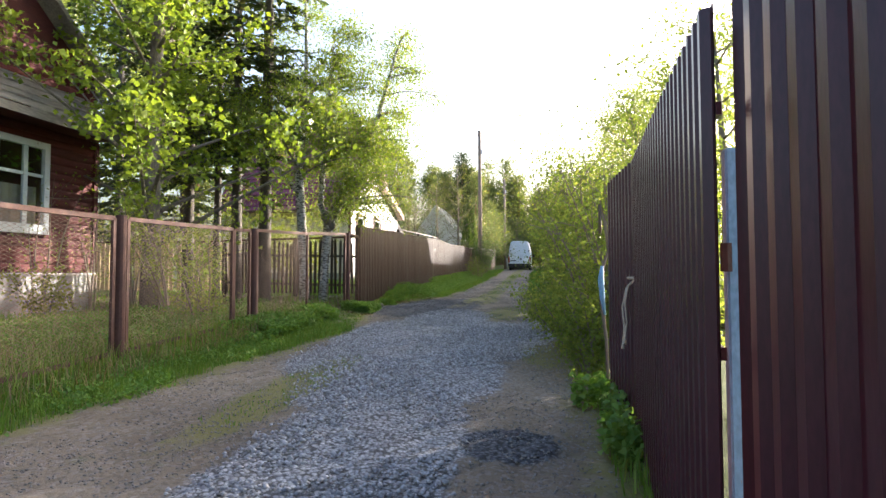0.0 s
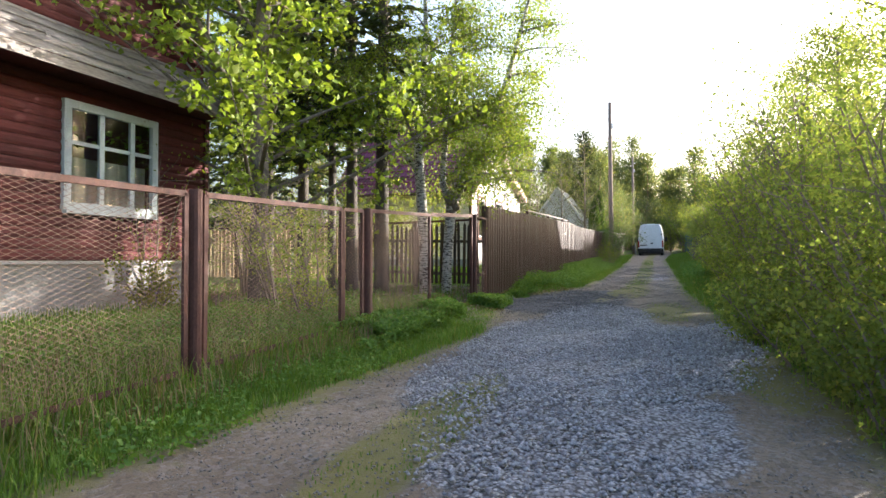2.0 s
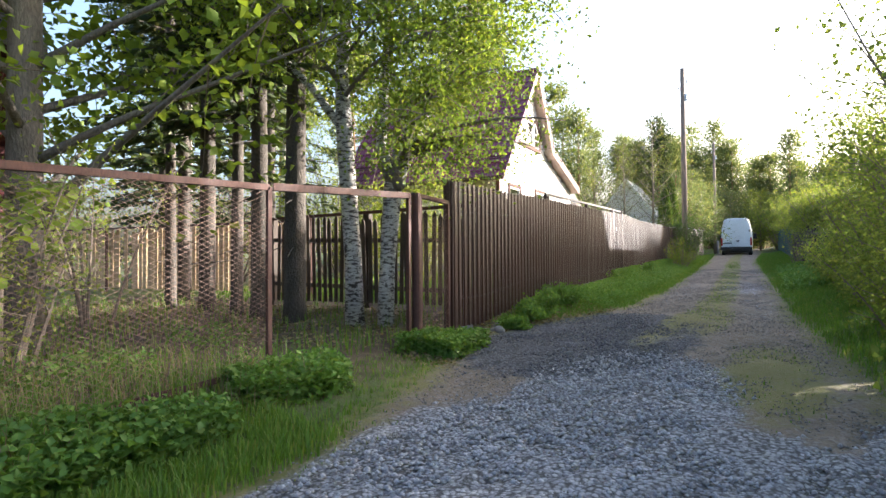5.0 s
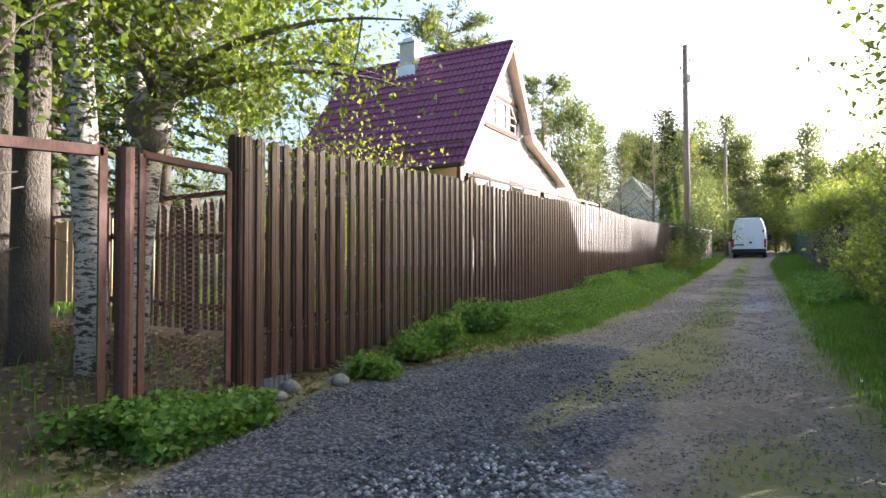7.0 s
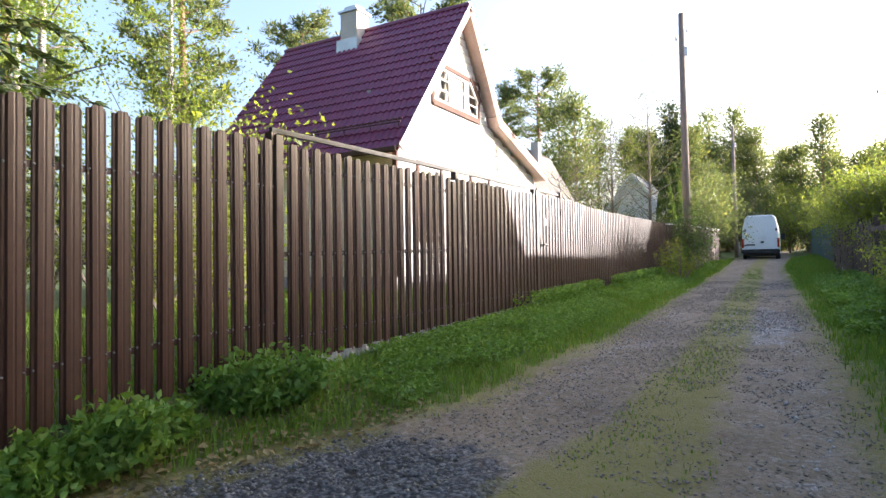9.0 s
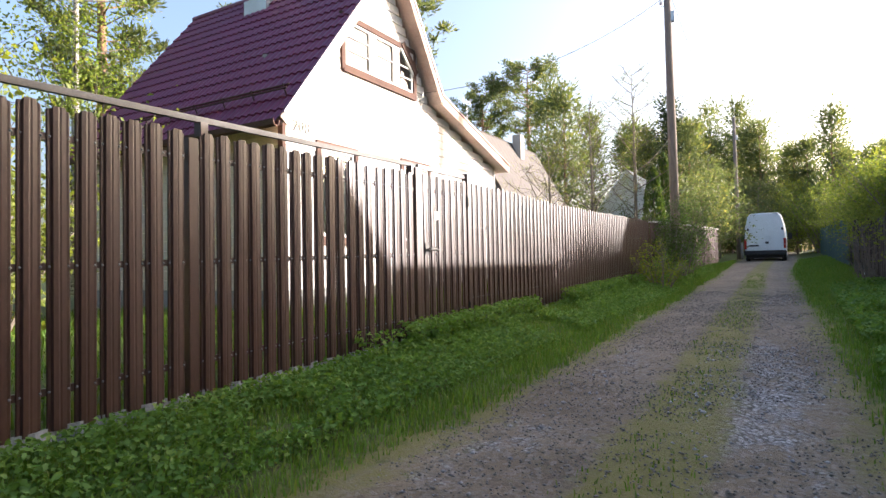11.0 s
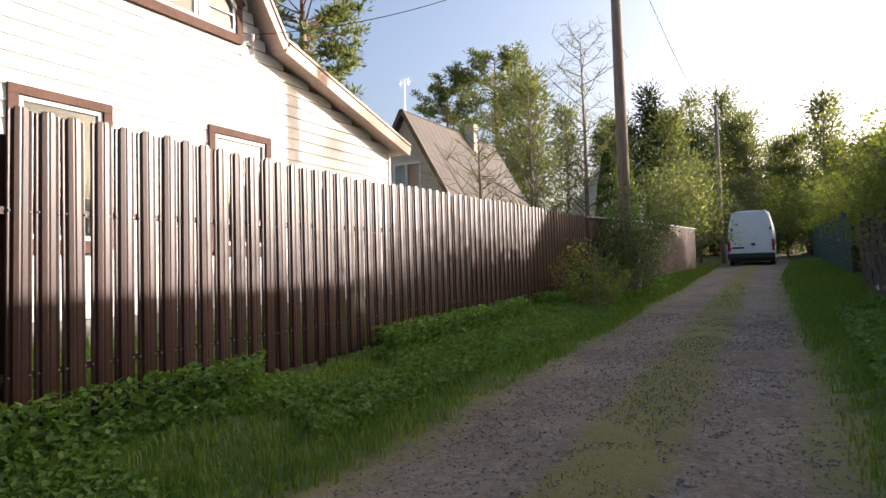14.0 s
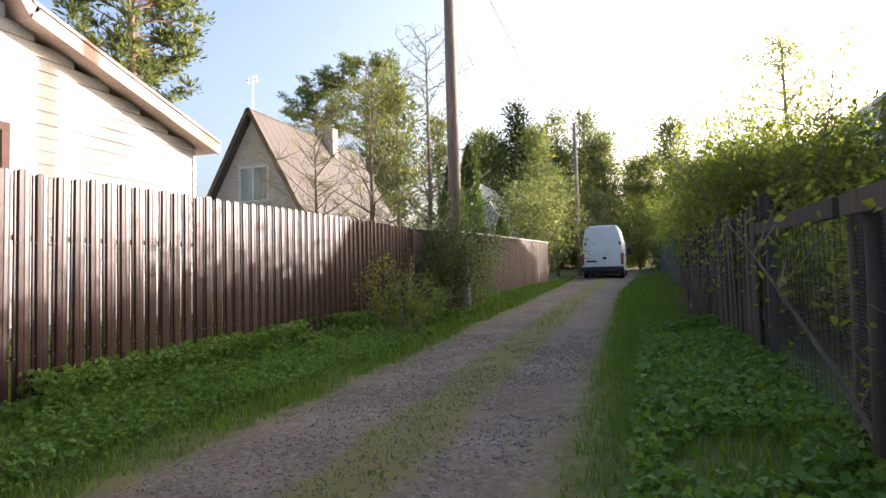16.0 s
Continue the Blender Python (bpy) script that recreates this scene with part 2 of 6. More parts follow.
def ground_material():
    m, nt, p = base_material("earth road and turf")

    def attr(n):
        a = nt.nodes.new("ShaderNodeAttribute")
        a.attribute_name = n
        return a.outputs["Fac"]
    n1, n2, n3 = noise_node(nt, 0.8, 5, 0.65), noise_node(nt, 6, 5, 0.7), noise_node(nt, 70, 3, 0.7)
    edge = mathn(nt, "ADD", mathn(nt, "MULTIPLY", mathn(nt, "SUBTRACT", n2, 0.5), 0.9), mathn(nt, "MULTIPLY", mathn(nt, "SUBTRACT", n1, 0.5), 0.7))
    vor = nt.nodes.new("ShaderNodeTexVoronoi")
    vor.inputs["Scale"].default_value = 34
    geo = nt.nodes.new("ShaderNodeNewGeometry")
    nt.links.new(geo.outputs["Position"], vor.inputs["Vector"])
    sep = nt.nodes.new("ShaderNodeSeparateColor")
    nt.links.new(vor.outputs["Color"], sep.inputs[0])
    dirt = mixc(nt, ramp(nt, n1, 0.3, 0.7), (0.17, 0.132, 0.092), (0.275, 0.225, 0.165))
    dirt = mixc(nt, ramp(nt, n3, 0.45, 0.75), dirt, (0.12, 0.10, 0.08))
    dirt = mixc(nt, ramp(nt, n2, 0.56, 0.75), dirt, (0.16, 0.15, 0.09))
    stone = mixc(nt, sep.outputs[0], (0.20, 0.20, 0.21), (0.45, 0.45, 0.46))
    dirt = mixc(nt, mathn(nt, "MULTIPLY", ramp(nt, sep.outputs[1], 0.6, 0.67), 0.2), dirt, stone)
    dirt = mixc(nt, mathn(nt, "MULTIPLY", ramp(nt, sep.outputs[2], 0.75, 0.8), 0.35), dirt, (0.08, 0.065, 0.05))
    stone = mixc(nt, ramp(nt, vor.outputs["Distance"], 0.35, 0.75), stone, (0.10, 0.095, 0.09))
    dark = mixc(nt, sep.outputs[0], (0.05, 0.055, 0.066), (0.16, 0.165, 0.18))
    dark = mixc(nt, ramp(nt, vor.outputs["Distance"], 0.35, 0.75), dark, (0.04, 0.04, 0.04))
    turf = mixc(nt, ramp(nt, n2, 0.3, 0.7), (0.08, 0.12, 0.028), (0.12, 0.16, 0.04))
    turf = mixc(nt, ramp(nt, n3, 0.4, 0.7), turf, (0.07, 0.06, 0.03))
    moss = mixc(nt, ramp(nt, n3, 0.35, 0.7), (0.16, 0.165, 0.03), (0.21, 0.175, 0.085))
    litter = mixc(nt, ramp(nt, n2, 0.35, 0.7), (0.06, 0.045, 0.03), (0.13, 0.10, 0.06))

    def mask(name, w=0.18):
        return ramp(nt, mathn(nt, "ADD", attr(name), mathn(nt, "MULTIPLY", edge, 0.75)), 0.5 - w, 0.5 + w)
    col = mixc(nt, mask("litter"), turf, litter)
    col = mixc(nt, mask("road"), col, dirt)
    gl, gd = mask("gravel", 0.1), mask("tar", 0.1)
    col = mixc(nt, gl, col, stone)
    col = mixc(nt, gd, col, dark)
    col = mixc(nt, mathn(nt, "MULTIPLY", ramp(nt, mathn(nt, "ADD", attr("moss"), mathn(nt, "MULTIPLY", edge, 0.9)), 0.3, 0.62), 0.85), col, moss)
    nt.links.new(col, p.inputs["Base Color"])
    p.inputs["Roughness"].default_value = 0.92
    p.inputs["Specular IOR Level"].default_value = 0.25
    h = mathn(nt, "ADD", n3, mathn(nt, "MULTIPLY", mathn(nt, "SUBTRACT", 1.0, vor.outputs["Distance"]), mathn(nt, "MAXIMUM", 0.2, mathn(nt, "MAXIMUM", gl, gd))))
    bump(nt, p, mathn(nt, "ADD", h, n2), 0.7, 0.02)
    return m


EARTH = ground_material()
GRASS = leafy("grass blade", (0.085, 0.17, 0.022), (0.13, 0.235, 0.03), (0.22, 0.25, 0.06), 0.35)
STRAW = leafy("dry grass", (0.17, 0.135, 0.07), (0.25, 0.205, 0.11), (0.10, 0.10, 0.045), 0.25)
HERB = leafy("herb leaf", (0.085, 0.175, 0.035), (0.135, 0.245, 0.045), (0.19, 0.28, 0.06), 0.4)
MAPLE = leafy("young maple leaf", (0.14, 0.21, 0.025), (0.21, 0.28, 0.035), (0.10, 0.16, 0.03), 0.42)
BIRCH = leafy("birch leaf", (0.11, 0.17, 0.03), (0.17, 0.23, 0.035), (0.24, 0.27, 0.05), 0.5)
SHRUB = leafy("shrub leaf", (0.115, 0.165, 0.045), (0.18, 0.235, 0.055), (0.27, 0.29, 0.08), 0.62)
YELLOW = leafy("fresh yellow-green leaf", (0.15, 0.19, 0.035), (0.21, 0.24, 0.045), (0.12, 0.16, 0.04), 0.52)
SPRUCE = leafy("spruce needles", (0.03, 0.05, 0.018), (0.05, 0.075, 0.025), (0.08, 0.085, 0.03), 0.2)
PINE = leafy("pine needles", (0.085, 0.115, 0.055), (0.13, 0.16, 0.07), (0.2, 0.2, 0.08), 0.45)
THUJA = leafy("thuja leaf", (0.05, 0.09, 0.02), (0.075, 0.12, 0.025), (0.12, 0.16, 0.03), 0.25)
PETAL = leafy("white blossom", (0.75, 0.73, 0.68), (0.8, 0.78, 0.74), (0.7, 0.66, 0.6), 0.3)
BARK = surface("grey bark", (0.10, 0.085, 0.07), (0.19, 0.165, 0.14), 0.9, 0, 4, 40, (1, 1, 0.35), 0.9, 0.03)
TWIG = surface("twig bark", (0.13, 0.10, 0.075), (0.22, 0.18, 0.14), 0.9, 0, 6, 60, (1, 1, 1), 0.3, 0.01)
SPRUCE_BARK = surface("spruce bark", (0.05, 0.042, 0.034), (0.1, 0.085, 0.07), 0.95, 0, 5, 45, (1, 1, 0.5), 0.9, 0.03)
PINE_BARK = surface("pine bark", (0.20, 0.11, 0.06), (0.28, 0.17, 0.10), 0.9, 0, 3, 30, (1, 1, 0.5), 0.7, 0.03)
BIRCH_BARK = surface("birch bark", (0.36, 0.335, 0.30), (0.58, 0.55, 0.50), 0.85, 0, 4.5, 25, (1, 1, 3.0), 0.7, 0.02, dirt=(0.05, 0.04, 0.035), dirt_at=(0.49, 0.57))
RUST = surface("rusty painted steel", (0.06, 0.026, 0.02), (0.1, 0.046, 0.034), 0.75, 0.1, 5, 60, (1, 1, 0.5), 0.35, 0.006, dirt=(0.15, 0.1, 0.08), dirt_at=(0.6, 0.78))
WIRE = surface("rusty wire", (0.17, 0.10, 0.07), (0.25, 0.16, 0.12), 0.7, 0.2, 4, 50, relief=0.1)
PICKET = surface("brown coated steel", (0.036, 0.016, 0.0125), (0.05, 0.024, 0.018), 0.4, 0.0, 1.5, 90, (1, 1, 0.2), 0.06, 0.003, dirt=(0.06, 0.04, 0.03), dirt_at=(0.62, 0.85), vary=0.12, spec=0.45)
BURGUNDY = surface("burgundy coated sheet", (0.042, 0.009, 0.016), (0.056, 0.013, 0.021), 0.36, 0.0, 1.5, 80, (1, 1, 0.25), 0.08, 0.003, dirt=(0.08, 0.05, 0.05), dirt_at=(0.64, 0.9), spec=0.35)
OLDWOOD = surface("old grey-brown wood", (0.11, 0.075, 0.055), (0.19, 0.14, 0.10), 0.9, 0, 3, 50, (1, 1, 0.12), 0.6, 0.01, vary=0.2)
BOARD = surface("brown stained board", (0.055, 0.03, 0.022), (0.09, 0.052, 0.037), 0.8, 0, 2, 50, (1, 1, 0.1), 0.5, 0.01, vary=0.18)
YBOARD = surface("pale ochre board", (0.42, 0.3, 0.15), (0.55, 0.42, 0.24), 0.85, 0, 2, 50, (1, 1, 0.12), 0.4, 0.01, vary=0.15)
DARKWOOD = surface("dark weathered board", (0.045, 0.035, 0.028), (0.085, 0.065, 0.05), 0.9, 0, 3, 50, (1, 1, 0.12), 0.6, 0.01, vary=0.25)
POLE = surface("weathered pole timber", (0.15, 0.115, 0.09), (0.24, 0.19, 0.15), 0.9, 0, 2.5, 40, (1, 1, 0.08), 0.6, 0.012)
REDLOG = surface("faded red paint on timber", (0.06, 0.009, 0.009), (0.1, 0.017, 0.016), 0.8, 0, 2, 45, (1, 0.15, 1), 0.4, 0.01, dirt=(0.06, 0.03, 0.027), dirt_at=(0.6, 0.8), vary=0.15)
SHINGLE = surface("weathered roof board", (0.15, 0.135, 0.125), (0.30, 0.275, 0.25), 0.95, 0, 2.5, 40, (1, 0.15, 1), 0.7, 0.015, dirt=(0.09, 0.08, 0.06), vary=0.3)
PAINT = surface("peeling pale blue-white paint", (0.50, 0.57, 0.60), (0.62, 0.67, 0.68), 0.75, 0, 4, 50, (1, 1, 1), 0.4, 0.008, dirt=(0.33, 0.31, 0.28), dirt_at=(0.6, 0.68))
CONCRETE = surface("grey plaster", (0.22, 0.22, 0.21), (0.31, 0.305, 0.29), 0.9, 0, 2, 40, relief=0.5)
SIDING = surface("white siding", (0.62, 0.60, 0.57), (0.70, 0.68, 0.65), 0.8, 0, 1, 40, relief=0.05, spec=0.15)
CREAM = surface("cream siding", (0.58, 0.50, 0.36), (0.68, 0.60, 0.45), 0.6, 0, 1, 40, relief=0.05)
TILE = surface("purple-red metal tile", (0.125, 0.018, 0.055), (0.165, 0.026, 0.07), 0.4, 0.0, 1.5, 60, relief=0.05)
TRIM = surface("brown window trim", (0.085, 0.05, 0.04), (0.125, 0.075, 0.06), 0.85, 0, 3, 40, relief=0.1, spec=0.15)
PALETRIM = surface("pale pink-beige fascia", (0.46, 0.34, 0.29), (0.56, 0.44, 0.38), 0.85, 0, 3, 40, relief=0.1, spec=0.15)
GALV = surface("galvanised sheet", (0.42, 0.43, 0.44), (0.55, 0.56, 0.57), 0.4, 0.6, 3, 60, relief=0.1)
EDGING = surface("grey-blue fibre sheet", (0.17, 0.18, 0.19), (0.25, 0.26, 0.27), 0.85, 0, 2, 40, relief=0.3)
SLATE = surface("grey corrugated sheet", (0.38, 0.37, 0.35), (0.5, 0.49, 0.46), 0.85, 0, 2, 40, relief=0.3)
ROOF2 = surface("faded brown roof sheet", (0.065, 0.054, 0.048), (0.1, 0.083, 0.075), 0.8, 0, 1.2, 30, relief=0.3)
BRICK = surface("pale silicate brick", (0.42, 0.38, 0.33), (0.52, 0.48, 0.42), 0.9, 0, 2, 40, relief=0.3, vary=0.12)
BLUEPAINT = surface("chipped blue paint", (0.20, 0.38, 0.55), (0.28, 0.47, 0.62), 0.6, 0, 5, 60, (1, 1, 0.5), 0.3, 0.005, dirt=(0.35, 0.30, 0.27), dirt_at=(0.62, 0.7))
BLUEWALL = surface("pale blue siding", (0.34, 0.48, 0.62), (0.42, 0.56, 0.69), 0.7, 0, 1.5, 40, relief=0.1)
VANPAINT = surface("white vehicle paint", (0.70, 0.72, 0.74), (0.76, 0.78, 0.8), 0.3, 0, 2, 50, relief=0.0, dirt=(0.55, 0.53, 0.5), dirt_at=(0.65, 0.9))
RUBBER = surface("black plastic and rubber", (0.018, 0.018, 0.02), (0.03, 0.03, 0.032), 0.7, 0, 3, 60, relief=0.2)
REDLAMP = surface("red lamp lens", (0.30, 0.02, 0.02), (0.42, 0.03, 0.03), 0.2, 0, 5, 60, relief=0.0)
DARK = surface("dark iron", (0.03, 0.027, 0.025), (0.05, 0.045, 0.04), 0.6, 0.4, 5, 60, relief=0.2)
STONE = surface("field stone", (0.14, 0.13, 0.115), (0.25, 0.235, 0.21), 0.9, 0, 5, 40, relief=0.5)
ROPE = surface("hemp rope", (0.42, 0.36, 0.27), (0.55, 0.48, 0.37), 0.95, 0, 9, 120, relief=0.5)
CURTAIN = surface("pale curtain cloth", (0.3, 0.29, 0.26), (0.42, 0.4, 0.36), 0.95, 0, 3, 60, (1, 3, 0.3), relief=0.3)
NETTING = surface("dark green netting cloth", (0.015, 0.05, 0.045), (0.025, 0.075, 0.065), 0.8, 0, 3, 80, relief=0.2)


def pebble_material(name, a, b):
    m, nt, p = base_material(name)
    geo = nt.nodes.new("ShaderNodeNewGeometry")
    col = mixc(nt, geo.outputs["Random Per Island"], a, b)
    col = mixc(nt, ramp(nt, noise_node(nt, 90, 3), 0.4, 0.7), col, mixc(nt, 0.5, col, (0.1, 0.09, 0.08)))
    nt.links.new(col, p.inputs["Base Color"])
    p.inputs["Roughness"].default_value = 0.85
    return m


PEBBLE = pebble_material("light crushed stone", (0.22, 0.22, 0.235), (0.48, 0.48, 0.49))
DARKPEB = pebble_material("dark crushed stone", (0.05, 0.055, 0.066), (0.16, 0.168, 0.185))


def glass_material():
    m, nt, p = base_material("window glass")
    p.inputs["Base Color"].default_value = (0.82, 0.88, 0.88, 1)
    p.inputs["Roughness"].default_value = 0.03
    p.inputs["Transmission Weight"].default_value = 1.0
    p.inputs["IOR"].default_value = 1.5
    return m


GLASS = glass_material()

# ---- ground and road ----
def steps(stops):
    out = []
    for a, b, d in stops:
        out.append(np.arange(a, b, d))
    return np.concatenate(out + [[stops[-1][1]]])


def blob(x, y, cx, cy, rx, ry, power=2.0):
    return np.clip(1.25 - ((abs(x - cx) / rx) ** power + (abs(y - cy) / ry) ** power) * 0.75, 0, 1)


def road_edges(y):
    left = np.interp(y, [-10, 3, 7, 12, 14.5, 16.5, 18, 20.5, 24, 33, 48, 60], [-3.4, -3.3, -3.1, -2.7, -3.2, -3.7, -3.4, -2.55, -2.35, -2.45, -2.9, -3.4])
    right = np.interp(y, [-10, 4, 6.5, 9.5, 14, 20, 30, 46, 60], [1.6, 1.1, 1.15, 1.05, 0.65, 0.2, -0.08, -0.5, -0.2])
    return left, right


def masks(x, y):
    left, right = road_edges(y)
    inside = np.minimum(x - left, right - x)
    out = {"road": np.clip(0.5 + inside / 0.5, 0, 1)}
    g = np.maximum.reduce([blob(x, y, -0.55, 5.6, 0.75, 2.2), blob(x, y, -0.75, 8.2, 1.05, 1.9), blob(x, y, -0.6, 11.2, 1.45, 2.3), blob(x, y, 0.75, 12.6, 0.6, 1.7),
                           blob(x, y, -1.3, 14.2, 0.9, 1.8), 0.85 * blob(x, y, -1.75, 9.6, 0.85, 1.7), 0.9 * blob(x, y, -1.95, 11.9, 0.9, 2.0), 0.52 * blob(x, y, -0.7, 26, 0.7, 3.0), 0.4 * blob(x, y, -0.35, 22, 0.5, 4.0), 0.4 * blob(x, y, -0.6, 32, 0.5, 4.0), 0.4 * blob(x, y, -1.9, 24, 0.4, 5.0)])
    out["gravel"] = g * np.clip(0.6 + inside / 0.3, 0, 1)
    out["tar"] = np.maximum(blob(x, y, -2.35, 17.1, 1.4, 2.7), blob(x, y, 0.5, 5.95, 0.34, 0.4)) * np.clip(0.7 + inside / 0.3, 0, 1)
    mid = (left + right) / 2 + 0.1
    strip = np.exp(-(((x - mid) / 0.36) ** 2)) * np.clip((y - 14) / 5, 0, 1) * 0.85
    rim = np.exp(-((inside / 0.4) ** 2)) * 0.5
    patch = np.maximum.reduce([0.7 * blob(x, y, -1.75, 7.4, 0.35, 2.2), 0.75 * blob(x, y, 0.75, 9.9, 0.35, 1.2), 0.6 * blob(x, y, -0.2, 15.5, 0.5, 2.0), 0.6 * blob(x, y, -1.0, 19.5, 0.4, 2.5)])
    out["moss"] = np.maximum.reduce([strip, rim, patch])
    out["litter"] = np.clip(np.maximum(0.95 * blob(x, y, -8.6, 14.7, 5.2, 3.9, 4.0), 0.75 * blob(x, y, -3.75, 16.4, 0.4, 1.8)), 0, 1)
    return out


def build_ground():
    xs = steps([(-1500, -200, 100), (-200, -30, 12), (-30, -12, 1.5), (-12, -4.2, 0.3), (-4.2, 2.4, 0.11), (2.4, 8, 0.4), (8, 40, 4), (40, 200, 20), (200, 1500, 130)])
    ys = steps([(-1500, -100, 140), (-100, -4, 8), (-4, 2, 0.6), (2, 36, 0.16), (36, 66, 0.5), (66, 120, 6), (120, 1500, 138)])
    X, Y = np.meshgrid(xs, ys)
    near = np.exp(-((np.clip(abs(X + 1) - 6, 0, None) / 10) ** 2)) * ((Y > -5) & (Y < 66))
    bumps = 0.02 * np.sin(X * 2.3 + 1.7 * np.sin(Y * 0.9)) * np.sin(Y * 1.7 + 0.6) + 0.012 * rng.normal(size=X.shape)
    Z = ground_of(X, Y) + bumps * near
    nx, ny = len(xs), len(ys)
    i = (np.arange(ny - 1)[:, None] * nx + np.arange(nx - 1)[None, :]).ravel()
    faces = np.stack([i, i + 1, i + nx + 1, i + nx], 1)
    me = fast_mesh("ground", np.stack([X.ravel(), Y.ravel(), Z.ravel()], 1), faces, EARTH, True)
    for key, val in masks(X.ravel(), Y.ravel()).items():
        me.attributes.new(key, "FLOAT", "POINT").data.foreach_set("value", val.astype(np.float32))
    solo("ground", me, None, "unpaved lane of earth and gravel with grassy verges", "ground", "structure")


build_ground()


def scatter(n, x0, x1, y0, y1):
    return rng.uniform(x0, x1, n), rng.uniform(y0, y1, n)


def pebbles(name, key, n, box, size, material, label):
    x, y = scatter(n, *box)
    m = masks(x, y)[key]
    keep = rng.uniform(0, 1, n) < np.clip((m - 0.35) * 2.2, 0, 1)
    x, y = x[keep], y[keep]
    k = len(x)
    oct_v = np.array([(1, 0, 0), (0, 1, 0), (-1, 0, 0), (0, -1, 0), (0, 0, 0.75), (0, 0, -0.5)])
    oct_f = np.array([(0, 1, 4), (1, 2, 4), (2, 3, 4), (3, 0, 4), (1, 0, 5), (2, 1, 5), (3, 2, 5), (0, 3, 5)])
    s = (size * rng.uniform(0.45, 1.3, k))[:, None, None]
    a = rng.uniform(0, 6.28, k)
    ca, sa = np.cos(a), np.sin(a)
    v = oct_v[None] * s * rng.uniform(0.6, 1.25, (k, 6, 1))
    co = np.stack([v[:, :, 0] * ca[:, None] - v[:, :, 1] * sa[:, None], v[:, :, 0] * sa[:, None] + v[:, :, 1] * ca[:, None], v[:, :, 2]], 2)
    co += np.stack([x, y, ground_of(x, y) + 0.008], 1)[:, None, :]
    f = (np.arange(k) * 6)[:, None, None] + oct_f[None]
    solo(name, fast_mesh(name, co.reshape(-1, 3), f.reshape(-1, 3), material), None, label, "gravel", "stuff")


pebbles("crushed_stone", "gravel", 30000, (-2.6, 1.4, 3.5, 17), 0.02, PEBBLE, "pale blue-grey crushed stone spread on the lane")
pebbles("far_crushed_stone", "gravel", 14000, (-2.2, 0.2, 17, 36), 0.017, PEBBLE, "sparse grey stones pressed into the wheel tracks")
pebbles("dark_crushed_stone", "tar", 24000, (-4.0, 1.2, 4.5, 20.5), 0.018, DARKPEB, "dark blue-grey crushed stone heaped beside the fence")

pebbles("road_grit", "road", 60000, (-3.6, 1.2, 4, 36), 0.011, STONE, "small earth clods and grit on the lane")


# ---- brown picket fence ----
FX = -3.83


def fence_top(y):
    return float(np.interp(y, [15.9, 20, 25.7, 26.8, 30, 37.2], [2.58, 2.70, 2.84, 2.88, 2.86, 3.0]))


def picket_mesh(name, w, h):
    """A pressed steel slat: a raised flat rib between two lower flanges with curled edges."""
    e = w / 2
    prof = [(-e, -0.003), (-e + 0.004, 0.003), (-e + 0.009, 0.004), (-0.041, 0.002), (-0.034, 0.017), (-0.009, 0.019), (0.0, 0.0165), (0.009, 0.019), (0.034, 0.017), (0.041, 0.002), (e - 0.009, 0.004), (e - 0.004, 0.003), (e, -0.003)]
    rows = []
    for z, k, drop in ((0, 1, 0), (h - 0.035, 1, 0), (h - 0.012, 0.96, 0.006), (h, 0.86, 0.016)):
        rows.append([(d, s * k, z - (drop if abs(s) > 0.038 else 0.0)) for s, d in prof])
    vs = [p for r in rows for p in r] + [(p[0] - 0.003, p[1], p[2]) for r in rows for p in r]
    n, fs, b = len(prof), [], 4 * len(prof)
    for r in range(3):
        for i in range(n - 1):
            fs.append((r * n + i, r * n + i + 1, (r + 1) * n + i + 1, (r + 1) * n + i))
            fs.append((b + r * n + i + 1, b + r * n + i, b + (r + 1) * n + i, b + (r + 1) * n + i + 1))
    fs += [(3 * n + i, 3 * n + i + 1, b + 3 * n + i + 1, b + 3 * n + i) for i in range(n - 1)]
    return Shape().add(vs, fs).mesh(name, PICKET)


SCREW = Shape().tube([(0, 0, 0), (0.004, 0, 0), (0.008, 0, 0)], [0.008, 0.007, 0.004], 6).mesh("screw", EDGING)


def screw_row(root, y0, y1, pitch, share, x=None):
    """Two screws through the flanges of each slat, at a share of the fence's height."""
    x = FX if x is None else x
    n = int(round((y1 - y0) / pitch))
    for i in range(n):
        for side in (-0.05, 0.05):
            y = y0 + (i + 0.5) * (y1 - y0) / n + side
            low = ground(x, y) + 0.09
            ob = new("screw", SCREW)
            ob.location = (x + 0.0225, y, low + share * (fence_top(y) - low))
            ob.parent = root
            ob.matrix_parent_inverse = Matrix.Translation(-Vector(root.location))


PICKET_H = 1.9
SLAT = picket_mesh("picket", 0.131, PICKET_H)
NARROW = picket_mesh("picket", 0.123, PICKET_H)


def place_pickets(root, mesh, y0, y1, pitch, x=FX, rise=0.0):
    n = int(round((y1 - y0) / pitch))
    for i in range(n):
        y = y0 + (i + 0.5) * (y1 - y0) / n
        ob = new("picket", mesh)
        low = ground(x, y) + 0.09
        top = fence_top(y) + rise + random.uniform(-0.012, 0.012)
        ob.location = (x + 0.02, y + random.uniform(-0.006, 0.006), low)
        ob.rotation_euler = (radians(random.uniform(-0.35, 0.35)), 0, radians(random.uniform(-2, 2)))
        ob.scale = (1, 1, (top - low) / PICKET_H)
        ob.parent = root
        ob.matrix_parent_inverse = Matrix.Translation(-Vector(root.location))


